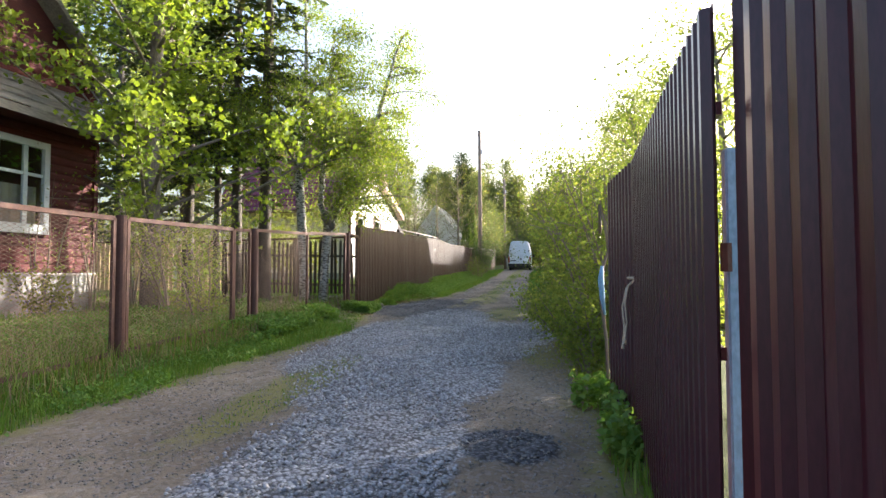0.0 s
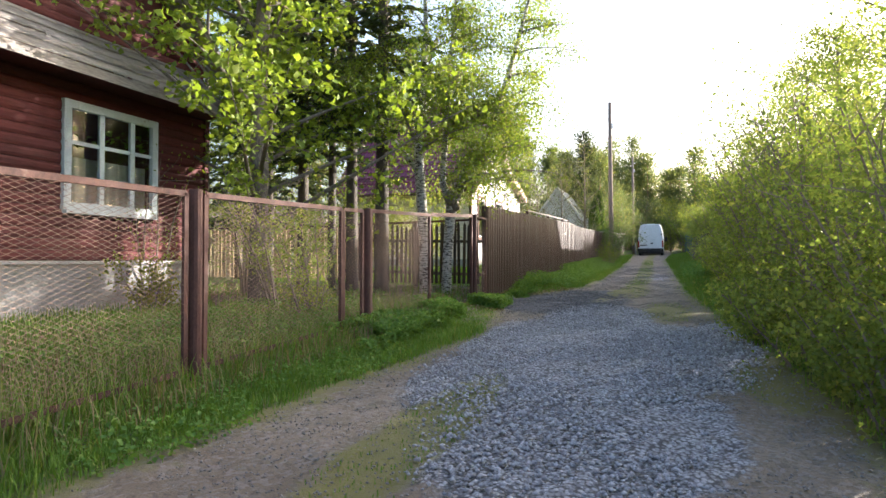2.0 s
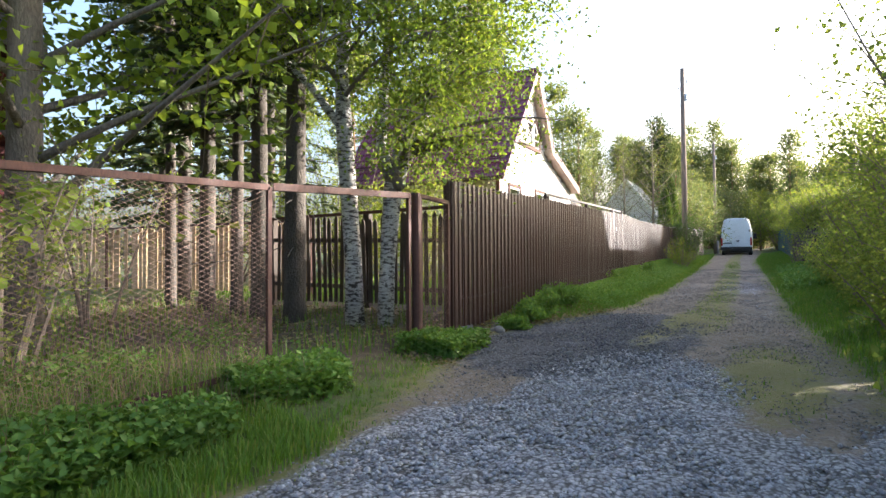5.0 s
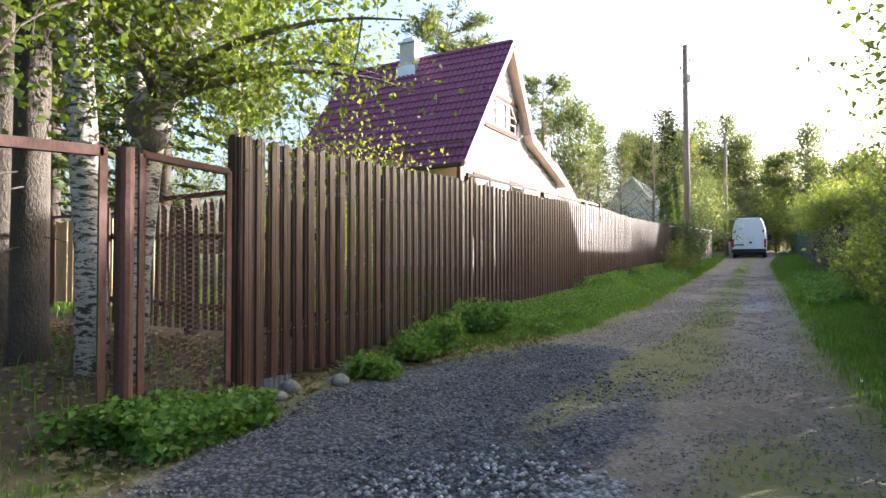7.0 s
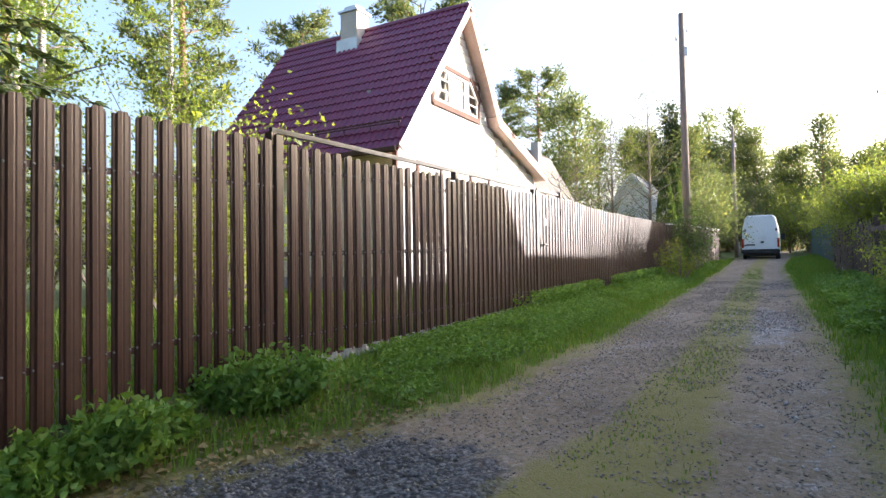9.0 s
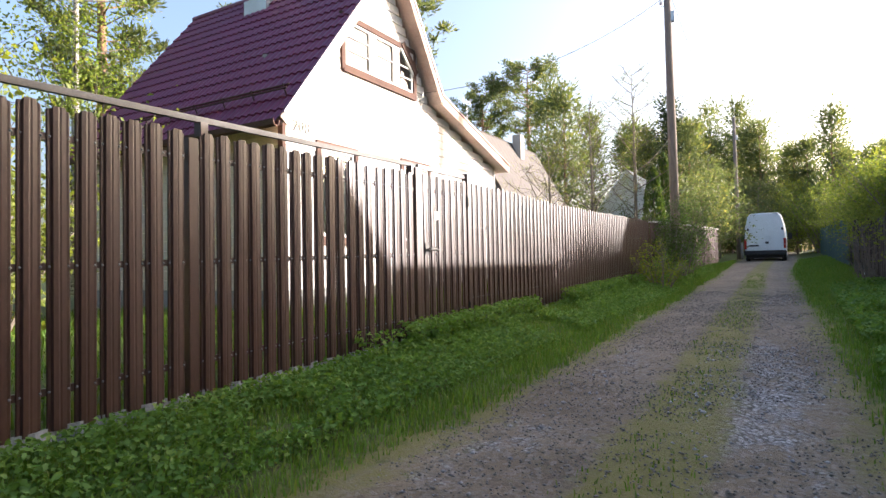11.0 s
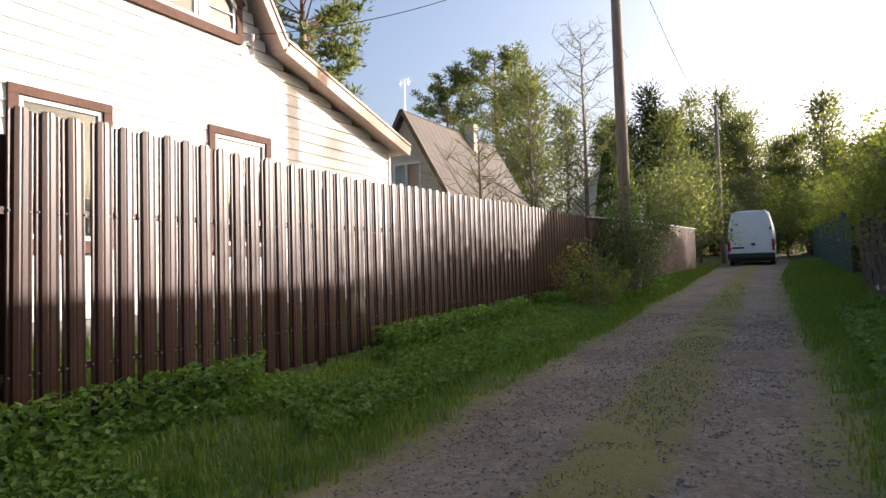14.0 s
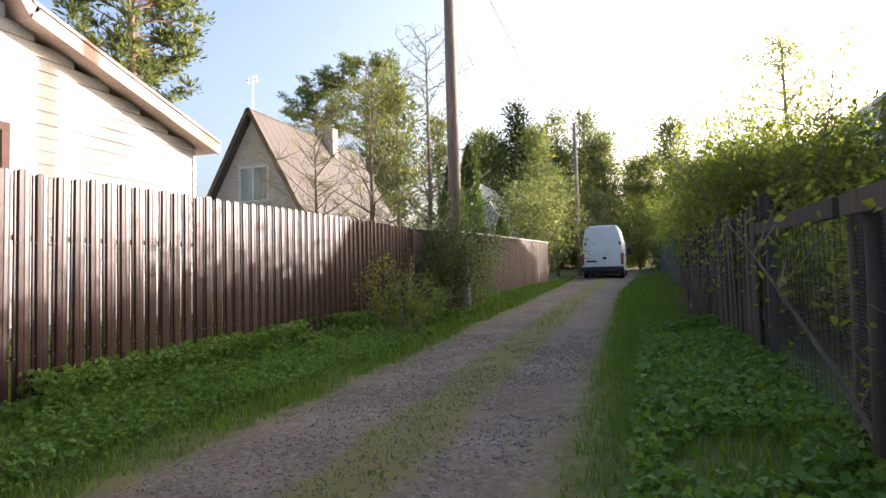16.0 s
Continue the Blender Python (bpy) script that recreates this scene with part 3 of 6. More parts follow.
def fence_rail(root, y0, y1, share, x=FX + 0.003, w=0.02, h=0.04):
    def zz(y):
        low = ground(x, y) + 0.09
        return low + share * (fence_top(y) - low)
    part("rail", Shape().beam((x, y0, zz(y0)), (x, y1, zz(y1)), w, h), PICKET, root)


def steel_post(root, y, top, x=FX - 0.07, s=0.06, name="post"):
    part(name, Shape().box((x - s / 2, y - s / 2, ground(x, y) - 0.3), (x + s / 2, y + s / 2, top), None), PICKET, root, bevel=0.004)


fence_a = thing("picket_fence", (FX, 18, ground(FX, 18)), "dark brown metal picket fence with narrow gaps", "fence", "brown fence along the lane")
place_pickets(fence_a, NARROW, 16.33, 20.0, 0.144)
for k in (0.2, 0.8):
    fence_rail(fence_a, 16.08, 20.0, k)
for y in (16.2, 18.1, 19.9):
    steel_post(fence_a, y, fence_top(y) - 0.1)
# the boxed corner at its start
for i, (x, y) in enumerate(((FX + 0.02, 16.12), (FX + 0.02, 16.245), (FX - 0.045, 16.045))):
    ob = new("corner_slat", SLAT)
    ob.location = (x, y, ground(x, y) + 0.05)
    ob.rotation_euler = (0, 0, radians(0 if i < 2 else -90))
    ob.scale = (1, 1, (2.6 - ground(x, y) - 0.05) / PICKET_H)
    ob.parent = fence_a
    ob.matrix_parent_inverse = Matrix.Translation(-Vector(fence_a.location))

screw_row(fence_a, 16.33, 20.0, 0.144, 0.2)
screw_row(fence_a, 16.33, 20.0, 0.144, 0.8)

gate = thing("sliding_gate", (FX, 22.8, ground(FX, 22.8)), "dark brown metal picket gate under a steel guide rail", "gate", "brown fence along the lane")
place_pickets(gate, NARROW, 20.12, 22.85, 0.143)
place_pickets(gate, NARROW, 22.95, 25.6, 0.143)
for a, b in ((20.1, 22.85), (22.95, 25.62)):
    for k in (0.12, 0.5, 0.9):
        fence_rail(gate, a, b, k)
for y in (20.04, 22.9, 25.66):
    steel_post(gate, y, fence_top(y) + (0.06 if y != 22.9 else -0.05), FX + 0.0, 0.08)
part("guide_rail", Shape().beam((FX - 0.02, 20.0, fence_top(20.0) + 0.10), (FX - 0.02, 25.75, fence_top(25.75) + 0.09), 0.035, 0.04), DARK, gate)
for y in (20.0, 23.0, 25.6):
    part("bracket", Shape().box((FX - 0.05, y - 0.03, fence_top(y) - 0.02), (FX + 0.02, y + 0.03, fence_top(y) + 0.075)), PICKET, gate)

for k in (0.12, 0.5, 0.9):
    screw_row(gate, 20.12, 22.85, 0.143, k)
    screw_row(gate, 22.95, 25.6, 0.143, k)

wicket = thing("fence_door", (FX, 26.2, ground(FX, 26.2)), "narrow brown picket door with a dark handle and a white plate", "gate", "brown fence along the lane")
place_pickets(wicket, SLAT, 25.74, 26.78, 0.146)
for k in (0.12, 0.5, 0.9):
    fence_rail(wicket, 25.72, 26.8, k)
steel_post(wicket, 25.73, 2.90, FX + 0.01, 0.05, "frame_post")
steel_post(wicket, 26.8, 2.97, FX + 0.01, 0.08, "frame_post")
part("top_bar", Shape().beam((FX, 25.7, 2.92), (FX, 26.82, 2.93), 0.04, 0.04), PICKET, wicket)
lock = part("lock_plate", Shape().box((FX + 0.035, 25.78, 1.97), (FX + 0.045, 25.86, 2.10)), DARK, wicket, bevel=0.003)
part("handle", Shape().tube([(FX + 0.04, 25.82, 2.03), (FX + 0.085, 25.82, 2.03), (FX + 0.09, 25.9, 2.03), (FX + 0.085, 25.97, 2.02)], [0.014, 0.014, 0.02, 0.016], 8), DARK, wicket, "dark iron lever handle", True)
part("plate", Shape().box((FX + 0.04, 25.98, 2.36), (FX + 0.045, 26.06, 2.45)), SIDING, wicket, "small white plate")
for z in (1.35, 2.62):
    part("hinge", Shape().tube([(FX + 0.05, 26.76, z - 0.06), (FX + 0.05, 26.76, z + 0.06)], [0.016, 0.016], 8), DARK, wicket)

for k in (0.12, 0.5, 0.9):
    screw_row(wicket, 25.74, 26.78, 0.146, k)

fence_b = thing("picket_fence", (FX, 32, ground(FX, 32)), "brown metal picket fence lit by low sun", "fence", "brown fence along the lane")
place_pickets(fence_b, SLAT, 26.88, 37.2, 0.146)
for k in (0.18, 0.68):
    fence_rail(fence_b, 26.85, 37.2, k)
for y in (26.9, 29.4, 31.9, 34.4, 37.1):
    steel_post(fence_b, y, fence_top(y) - 0.15)

screw_row(fence_b, 26.88, 37.2, 0.146, 0.18)
screw_row(fence_b, 26.88, 37.2, 0.146, 0.68)

# slabs of corrugated sheet set on edge along its foot
for i, (a, b) in enumerate(((16.25, 16.6), (20.2, 21.5), (21.65, 23.0), (23.2, 24.4), (24.5, 25.5))):
    sh, n = Shape(), 24
    x = FX + 0.03
    vs, fs = [], []
    for k in range(n + 1):
        y = a + (b - a) * k / n
        d = 0.018 * math.sin(k * 1.6)
        g = ground(x, y)
        vs += [(x + d, y, g - 0.1), (x + d, y, g + 0.11), (x + d - 0.012, y, g - 0.1), (x + d - 0.012, y, g + 0.11)]
    for k in range(n):
        o = 4 * k
        fs += [(o, o + 4, o + 5, o + 1), (o + 2, o + 3, o + 7, o + 6), (o + 1, o + 5, o + 7, o + 3)]
    sh.add(vs, fs)
    solo("edging_sheet", sh, EDGING, "grey corrugated sheet strip set along the fence foot", "edging", group="fence edging")

# ---- wooden board fence further on ----
board_fence = thing("board_fence", (-3.7, 44, ground(-3.7, 44)), "brown wooden board fence with a pale cap", "fence")
BOARDMESH = Shape().prism([(-0.062, 0), (0.062, 0), (0.062, 1.55), (-0.062, 1.55)], "x", -0.012, 0.012).mesh("board", BOARD)
yy = 37.45
while yy < 52.2:
    x = -3.78 + (yy - 37) * 0.012
    ob = new("board", BOARDMESH)
    ob.location = (x, yy, ground(x, yy) + 0.05)
    ob.scale = (1, 1, (np.interp(yy, [37, 40.4, 52.3], [2.95, 3.1, 3.45]) - ground(x, yy) - 0.05) / 1.55)
    ob.rotation_euler = (radians(random.uniform(-0.5, 0.5)), 0, radians(random.uniform(-2, 2)))
    ob.parent = board_fence
    ob.matrix_parent_inverse = Matrix.Translation(-Vector(board_fence.location))
    yy += 0.134
for a, b in ((37.4, 40.4), (40.42, 43.4), (43.42, 46.4), (46.42, 49.4), (49.42, 52.2)):
    za, zb = [float(np.interp(v, [37, 40.4, 52.3], [2.95, 3.1, 3.45])) + 0.02 for v in (a, b)]
    part("cap", Shape().beam((-3.77 + (a - 37) * 0.012, a, za), (-3.77 + (b - 37) * 0.012, b, zb), 0.1, 0.035), SLATE, board_fence)
    part("rail", Shape().beam((-3.81 + (a - 37) * 0.012, a, za - 0.4), (-3.81 + (b - 37) * 0.012, b, zb - 0.4), 0.04, 0.08), BOARD, board_fence)
    part("post", Shape().box((-3.9 + (a - 37) * 0.012, a, 0.6), (-3.82 + (a - 37) * 0.012, a + 0.08, za)), BOARD, board_fence)

# ---- rusty wire fence in front of the red house ----
RX = -3.81
wire_fence = thing("wire_fence", (RX, 9, ground(RX, 9)), "rusty steel frame fence with expanded wire mesh", "fence")


def rust_post(y, top, r=0.045, x=RX):
    g = ground(x, y) - 0.3
    part("post", Shape().tube([(x, y, g), (x + 0.004, y, (g + top) / 2), (x, y, top)], [r, r, r], 12), RUST, wire_fence, smooth=False)


def angle_bar(a, b, name="frame_bar", w=0.045):
    a, b = Vector(a), Vector(b)
    sh = Shape().beam(a, b, 0.006, w)
    off = Vector((-w / 2, 0, -w / 2 if abs((b - a).normalized().z) < 0.5 else 0))
    sh.beam(a + off, b + off, w, 0.006)
    part(name, sh, RUST, wire_fence)


def wire_panel(y0, y1, top0, top1, low=0.12, net=True):
    g0, g1 = ground(RX, y0) + low, ground(RX, y1) + low
    if not net:
        angle_bar((RX, y0, top0), (RX, y1, top1), 'frame_bar', 0.06)
        return
    for (ya, za, yb, zb) in ((y0, top0, y1, top1), (y0, g0, y1, g1), (y0, g0, y0, top0), (y1, g1, y1, top1)):
        angle_bar((RX, ya, za), (RX, yb, zb))
    length, pitch = y1 - y0, 0.052
    v, f, k = [], [], 0.42
    def inside(y, z):
        s = (y - y0) / length
        return g0 + (g1 - g0) * s, top0 + (top1 - top0) * s
    r = 0.0009
    for sgn in (1, -1):
        c = -3.0
        while c < length + 3.0:
            pts = []
            for i in range(41):
                z = g0 - 0.2 + (top0 - g0 + 0.4) * i / 40
                y = y0 + c + sgn * (z - g0) / k
                if y0 <= y <= y1:
                    lo, hi = inside(y, z)
                    if lo <= z <= hi:
                        pts.append((y, z))
            if len(pts) > 1:
                (ya, za), (yb, zb) = pts[0], pts[-1]
                n = len(v)
                v += [(RX - r, ya, za - r), (RX + r, ya, za - r), (RX, ya, za + r * 1.6), (RX - r, yb, zb - r), (RX + r, yb, zb - r), (RX, yb, zb + r * 1.6)]
                f += [(n, n + 3, n + 4, n + 1), (n + 1, n + 4, n + 5, n + 2), (n + 2, n + 5, n + 3, n)]
            c += pitch * 1.75
    part("wire_mesh", Shape().add(v, f), WIRE, wire_fence)


for y, top, r in ((4.3, 1.95, 0.05), (7.62, 2.0, 0.055), (10.62, 2.09, 0.055), (15.12, 2.34, 0.055)):
    rust_post(y, top, r)
wire_panel(4.38, 7.52, 1.93, 1.96)
wire_panel(7.74, 9.98, 1.97, 2.03)
wire_panel(10.03, 10.5, 2.03, 2.05)
wire_panel(10.74, 12.78, 2.07, 2.16)
wire_panel(12.82, 14.98, 2.17, 2.3, net=False)
wire_panel(15.24, 15.95, 2.32, 2.3)
angle_bar((RX, 14.98, ground(RX, 14.98)), (RX, 14.98, 2.32), "frame_bar", 0.05)

# ---- old wooden picket fence between the plots ----
old_fence = thing("wooden_picket_fence", (-6.3, 17.3, ground(-6.3, 17.3)), "old dark wooden picket fence with pointed slats", "fence")
OLDSLAT = Shape().prism([(-0.035, 0), (0.035, 0), (0.035, 1.5), (0, 1.58), (-0.035, 1.5)], "y", -0.01, 0.01).mesh("slat", DARKWOOD)
x = -8.2
while x < -3.95:
    ob = new("slat", OLDSLAT)
    ob.location = (x, 17.3 + random.uniform(-0.01, 0.01), ground(x, 17.3) + 0.12)
    arc = 0.14 * abs(math.sin((x + 8.2) * 1.55))
    ob.scale = (1, 1, 0.86 + arc * 0.6 + random.uniform(-0.02, 0.02))
    ob.rotation_euler = (0, radians(random.uniform(-2, 2)), 0)
    ob.parent = old_fence
    ob.matrix_parent_inverse = Matrix.Translation(-Vector(old_fence.location))
    x += 0.118
for z in (0.42, 1.2):
    part("rail", Shape().beam((-8.25, 17.34, ground(-8, 17.3) + z), (-3.95, 17.34, ground(-4, 17.3) + z), 0.05, 0.07), DARKWOOD, old_fence)
for x in (-8.2, -6.1, -4.0):
    part("post", Shape().box((x - 0.06, 17.36, 0.3), (x + 0.06, 17.48, 2.35)), DARKWOOD, old_fence, bevel=0.008)
part("top_rail", Shape().beam((-8.2, 17.36, 2.33), (-3.95, 17.36, 2.4), 0.05, 0.05), RUST, old_fence)

far_fence = thing("frame_fence", (-11, 18.2, ground(-11, 18.2)), "pale ochre board fence in a rusty frame", "fence")
x = -19.0
OCHRE = Shape().box((-0.06, -0.012, 0), (0.06, 0.012, 1.5)).mesh("board", YBOARD)
while x < -8.4:
    ob = new("board", OCHRE)
    ob.location = (x, 18.9 + 0.02 * math.sin(x * 9), ground(x, 18.9) + 0.1)
    ob.scale = (1, 1, random.uniform(0.93, 1.04))
    ob.parent = far_fence
    ob.matrix_parent_inverse = Matrix.Translation(-Vector(far_fence.location))
    x += 0.15 if math.sin(x * 3.1) > -0.5 else 0.3
for x in (-19, -15.3, -11.6, -8.5):
    part("post", Shape().tube([(x, 18.8, 0.3), (x, 18.8, 2.5)], [0.04, 0.04], 8), RUST, far_fence)
part("rail", Shape().beam((-19, 18.8, 2.45), (-8.5, 18.8, 2.4), 0.045, 0.045), RUST, far_fence)

# ---- red log house ----
HX = -9.12
red_house = thing("red_house", (HX - 3, 8, ground(-12, 8)), "old log house painted dark red with a weathered board roof", "house")
WIN = (10.42, 12.19, 2.26, 3.95)
part("foundation", Shape().box((HX - 8, 0.5, 0.0), (HX + 0.06, 13.4, 1.36)), CONCRETE, red_house, "grey plastered foundation", bevel=0.01)
part("ledge", Shape().box((HX - 0.02, 0.5, 1.36), (HX + 0.12, 13.45, 1.41)), SLATE, red_house)
part("vent", Shape().tube([(HX + 0.05, 11.6, 1.2), (HX + 0.07, 11.6, 1.2)], [0.05, 0.05], 12), DARK, red_house, "dark round vent opening")
LOGH = 0.17
z = 1.42
while z < 5.9:
    spans = [(0.6, 13.45)]
    if z + LOGH > WIN[2] and z < WIN[3]:
        spans = [(0.6, WIN[0]), (WIN[1], 13.45)]
    for a, b in spans:
        h = LOGH
        prof = [(HX - 0.1, z), (HX - 0.02, z + 0.005), (HX, z + h * 0.3), (HX, z + h * 0.7), (HX - 0.02, z + h - 0.005), (HX - 0.1, z + h)]
        part("log", Shape().prism(prof, "y", a, b), REDLOG, red_house)
    z += LOGH
part("side_wall", Shape().box((HX - 8, 13.28, 1.41), (HX - 0.1, 13.43, 5.9)), REDLOG, red_house)
part("side_wall", Shape().box((HX - 8, 0.6, 1.41), (HX - 0.1, 0.75, 5.9)), REDLOG, red_house)
part("inner_wall", Shape().box((HX - 3.2, 0.8, 1.41), (HX - 3.1, 13.2, 5.9)), OLDWOOD, red_house)
part("corner_board", Shape().box((HX - 0.12, 13.455, 1.41), (HX + 0.03, 13.58, 4.3)), REDLOG, red_house)
# gable above the skirt roof
g = Shape().prism([(0.6, 5.85), (13.45, 5.85), (7.0, 10.6)], "x", HX - 0.25, HX - 0.12)
part("gable", g, REDLOG, red_house)
for y0, y1, z0, z1 in ((0.2, 7.0, 5.4, 10.8), (13.8, 7.0, 5.4, 10.8)):
    sh = Shape()
    n = Vector((0, -(z1 - z0), (y1 - y0))).normalized() * 0.1
    if n.z < 0:
        n = -n
    a, b = Vector((HX + 0.3, y0, z0)), Vector((HX + 0.3, y1, z1))
    c, d = Vector((HX - 8.5, y1, z1)), Vector((HX - 8.5, y0, z0))
    sh.add([a, b, c, d, a + n, b + n, c + n, d + n], [(0, 1, 2, 3), (7, 6, 5, 4), (0, 4, 5, 1), (1, 5, 6, 2), (2, 6, 7, 3), (3, 7, 4, 0)])
    part("main_roof", sh, SHINGLE, red_house)
# skirt roof in lapped boards
P0, P1 = Vector((HX + 0.82, 0, 4.34)), Vector((HX - 0.12, 0, 5.2))
rows = 5
for i in range(rows):
    a = P0.lerp(P1, i / rows)
    b = P0.lerp(P1, (i + 1.25) / rows)
    y = 0.2
    while y < 13.45:
        w = random.uniform(1.6, 2.8)
        y2 = min(y + w, 13.5 - i * 0.1)
        if y2 - y > 0.2:
            lift_a, lift_b = random.uniform(0.03, 0.07) + 0.01 * i, 0.02 + 0.01 * i
            sh = Shape()
            top = [(a.x, y, a.z + lift_a), (a.x, y2, a.z + lift_a + random.uniform(-0.02, 0.02)), (b.x, y2, b.z + lift_b), (b.x, y, b.z + lift_b)]
            sh.add(top + [(p[0], p[1], p[2] - 0.028) for p in top], [(0, 1, 2, 3), (7, 6, 5, 4), (0, 4, 5, 1), (1, 5, 6, 2), (2, 6, 7, 3), (3, 7, 4, 0)])
            part("roof_board", sh, SHINGLE, red_house)
        y = y2 + 0.015
        if y2 >= 13.45 - i * 0.1:
            break
for y in np.arange(1.0, 13.45, 0.9):
    part("rafter", Shape().beam((P0.x - 0.05, y, P0.z - 0.04), (P1.x, y, P1.z - 0.04), 0.06, 0.1), SHINGLE, red_house)
part("fascia", Shape().box((P0.x - 0.03, 0.2, 4.2), (P0.x, 13.5, 4.35)), SHINGLE, red_house)
part("soffit", Shape().box((HX, 0.3, 4.3), (P0.x - 0.03, 13.45, 4.33)), REDLOG, red_house)
for d in (0.0, 0.16, 0.5):
    part("hip_board", Shape().beam((P0.x + 0.02, 13.52 - d, 4.4), (P1.x + 0.15, 13.05 - d * 0.9, 5.75 - d * 0.4), 0.1, 0.035), SHINGLE, red_house)
# window with two leaves and a narrow third
win = part("window", Shape().box((HX - 0.06, WIN[0] - 0.02, WIN[2] - 0.09), (HX + 0.1, WIN[1] + 0.02, WIN[2] - 0.04)), PAINT, red_house, "window with peeling pale blue frame")


def bars(parent, x0, x1, y0, y1, z0, z1, w, material, name):
    for n, (a, b) in ((name, ((x0, y0, z0), (x1, y1, z0 + w))), (name, ((x0, y0, z1 - w), (x1, y1, z1))), (name, ((x0, y0, z0 + w), (x1, y0 + w, z1 - w))), (name, ((x0, y1 - w, z0 + w), (x1, y1, z1 - w)))):
        part(n, Shape().box(a, b), material, parent, bevel=0.004)


bars(win, HX - 0.03, HX + 0.06, WIN[0] - 0.04, WIN[1] + 0.04, WIN[2] - 0.04, WIN[3] + 0.04, 0.13, PAINT, "frame")
for yb in (WIN[0] + 0.66, WIN[0] + 1.27):
    part("mullion", Shape().box((HX - 0.03, yb - 0.045, WIN[2] + 0.09), (HX + 0.03, yb + 0.045, WIN[3] - 0.09)), PAINT, win)
for y0, y1 in ((WIN[0] + 0.09, WIN[0] + 0.615), (WIN[0] + 0.705, WIN[0] + 1.225), (WIN[0] + 1.315, WIN[1] - 0.09)):
    part("transom", Shape().box((HX - 0.02, y0, WIN[3] - 0.66), (HX + 0.02, y1, WIN[3] - 0.6)), PAINT, win)
    part("pane", Shape().box((HX - 0.004, y0, WIN[2] + 0.09), (HX, y1, WIN[3] - 0.09)), GLASS, win)
cur = Shape()
vs, fs = [], []
for k in range(61):
    y = WIN[0] + 0.05 + (WIN[1] - WIN[0] - 0.1) * k / 60
    d = 0.02 * math.sin(k * 0.9)
    vs += [(HX - 0.16 + d, y, WIN[2]), (HX - 0.16 + d, y, WIN[2] + 0.85)]
for k in range(60):
    fs.append((2 * k, 2 * k + 2, 2 * k + 3, 2 * k + 1))
part("curtain", cur.add(vs, fs), CURTAIN, red_house, smooth=True)

# ---- white house with the purple-red roof ----
WX = -8.1
white_house = thing("white_house", (-11.3, 31, ground(-11, 31)), "white sided house with a steep purple-red metal tile roof", "house")
BASE = ground(-9, 31)
LOWY, ENDY = 27.95, 36.55
EAVE_L, APEX, KNEE, EAVE_R = (27.62, 4.42), (31.12, 8.85), (32.98, 6.0), (36.88, 4.8)


WINDOWS = [("arched", 29.66, 32.2, 5.92, 6.95), ("low", 28.9, 29.95, 2.4, 4.2), ("low", 31.7, 32.8, 2.4, 4.27)]
# siding boards, cut round the openings
z, H = BASE + 0.3, 0.2
while z < 8.7:
    ya = LOWY if z < 4.6 else float(np.interp(z + H, [4.42, 8.85], [27.62, 31.12])) + 0.12
    yb = ENDY
    if z + H > 4.72:
        yb = float(np.interp(z + H, [4.8, 6.0], [36.88, 32.98])) - 0.12 if z + H < 6.0 else float(np.interp(z + H, [6.0, 8.85], [32.98, 31.12])) - 0.1
    spans = [(ya, yb)]
    for kind, a, b, c, d in WINDOWS:
        nxt = []
        for s, e in spans:
            if z + H > c and z < d and a < e and b > s:
                nxt += [(s, a), (b, e)]
            else:
                nxt.append((s, e))
        spans = nxt
    for s, e in spans:
        if e - s > 0.05:
            prof = [(WX - 0.04, z), (WX + 0.014, z), (WX + 0.016, z + 0.02), (WX, z + H - 0.012), (WX - 0.012, z + H - 0.01), (WX - 0.012, z + H), (WX - 0.04, z + H)]
            part("siding_board", Shape().prism(prof, "y", s, e), SIDING, white_house)
    z += H
part("plinth", Shape().box((-14.3, LOWY, BASE - 0.6), (WX - 0.05, ENDY, BASE + 0.3)), CONCRETE, white_house)
part("back_wall", Shape().box((-14.4, LOWY, BASE + 0.3), (-14.3, ENDY, 4.5)), SIDING, white_house)
part("inner_wall", Shape().box((WX - 1.6, LOWY + 0.3, BASE + 0.3), (WX - 1.5, ENDY - 0.2, 4.6)), CURTAIN, white_house)
part("inner_wall", Shape().box((WX - 1.6, 29.0, 5.0), (WX - 1.5, 33.0, 6.3)), CURTAIN, white_house)
part("side_wall", Shape().box((-14.3, ENDY - 0.12, BASE + 0.3), (WX - 0.05, ENDY, 4.7)), SIDING, white_house)
z = BASE + 0.3
while z < 4.3:
    prof = [(LOWY + 0.04, z), (LOWY - 0.014, z), (LOWY, z + 0.188), (LOWY + 0.04, z + 0.2)]
    part("siding_board", Shape().prism(prof, "x", -14.3, WX - 0.06), CREAM, white_house)
    z += 0.2
part("corner_trim", Shape().box((WX - 0.08, LOWY - 0.03, BASE + 0.3), (WX + 0.04, LOWY + 0.05, 4.5)), TRIM, white_house)
part("corner_trim", Shape().box((WX - 0.08, ENDY - 0.04, BASE + 0.3), (WX + 0.03, ENDY + 0.03, 4.7)), SIDING, white_house)


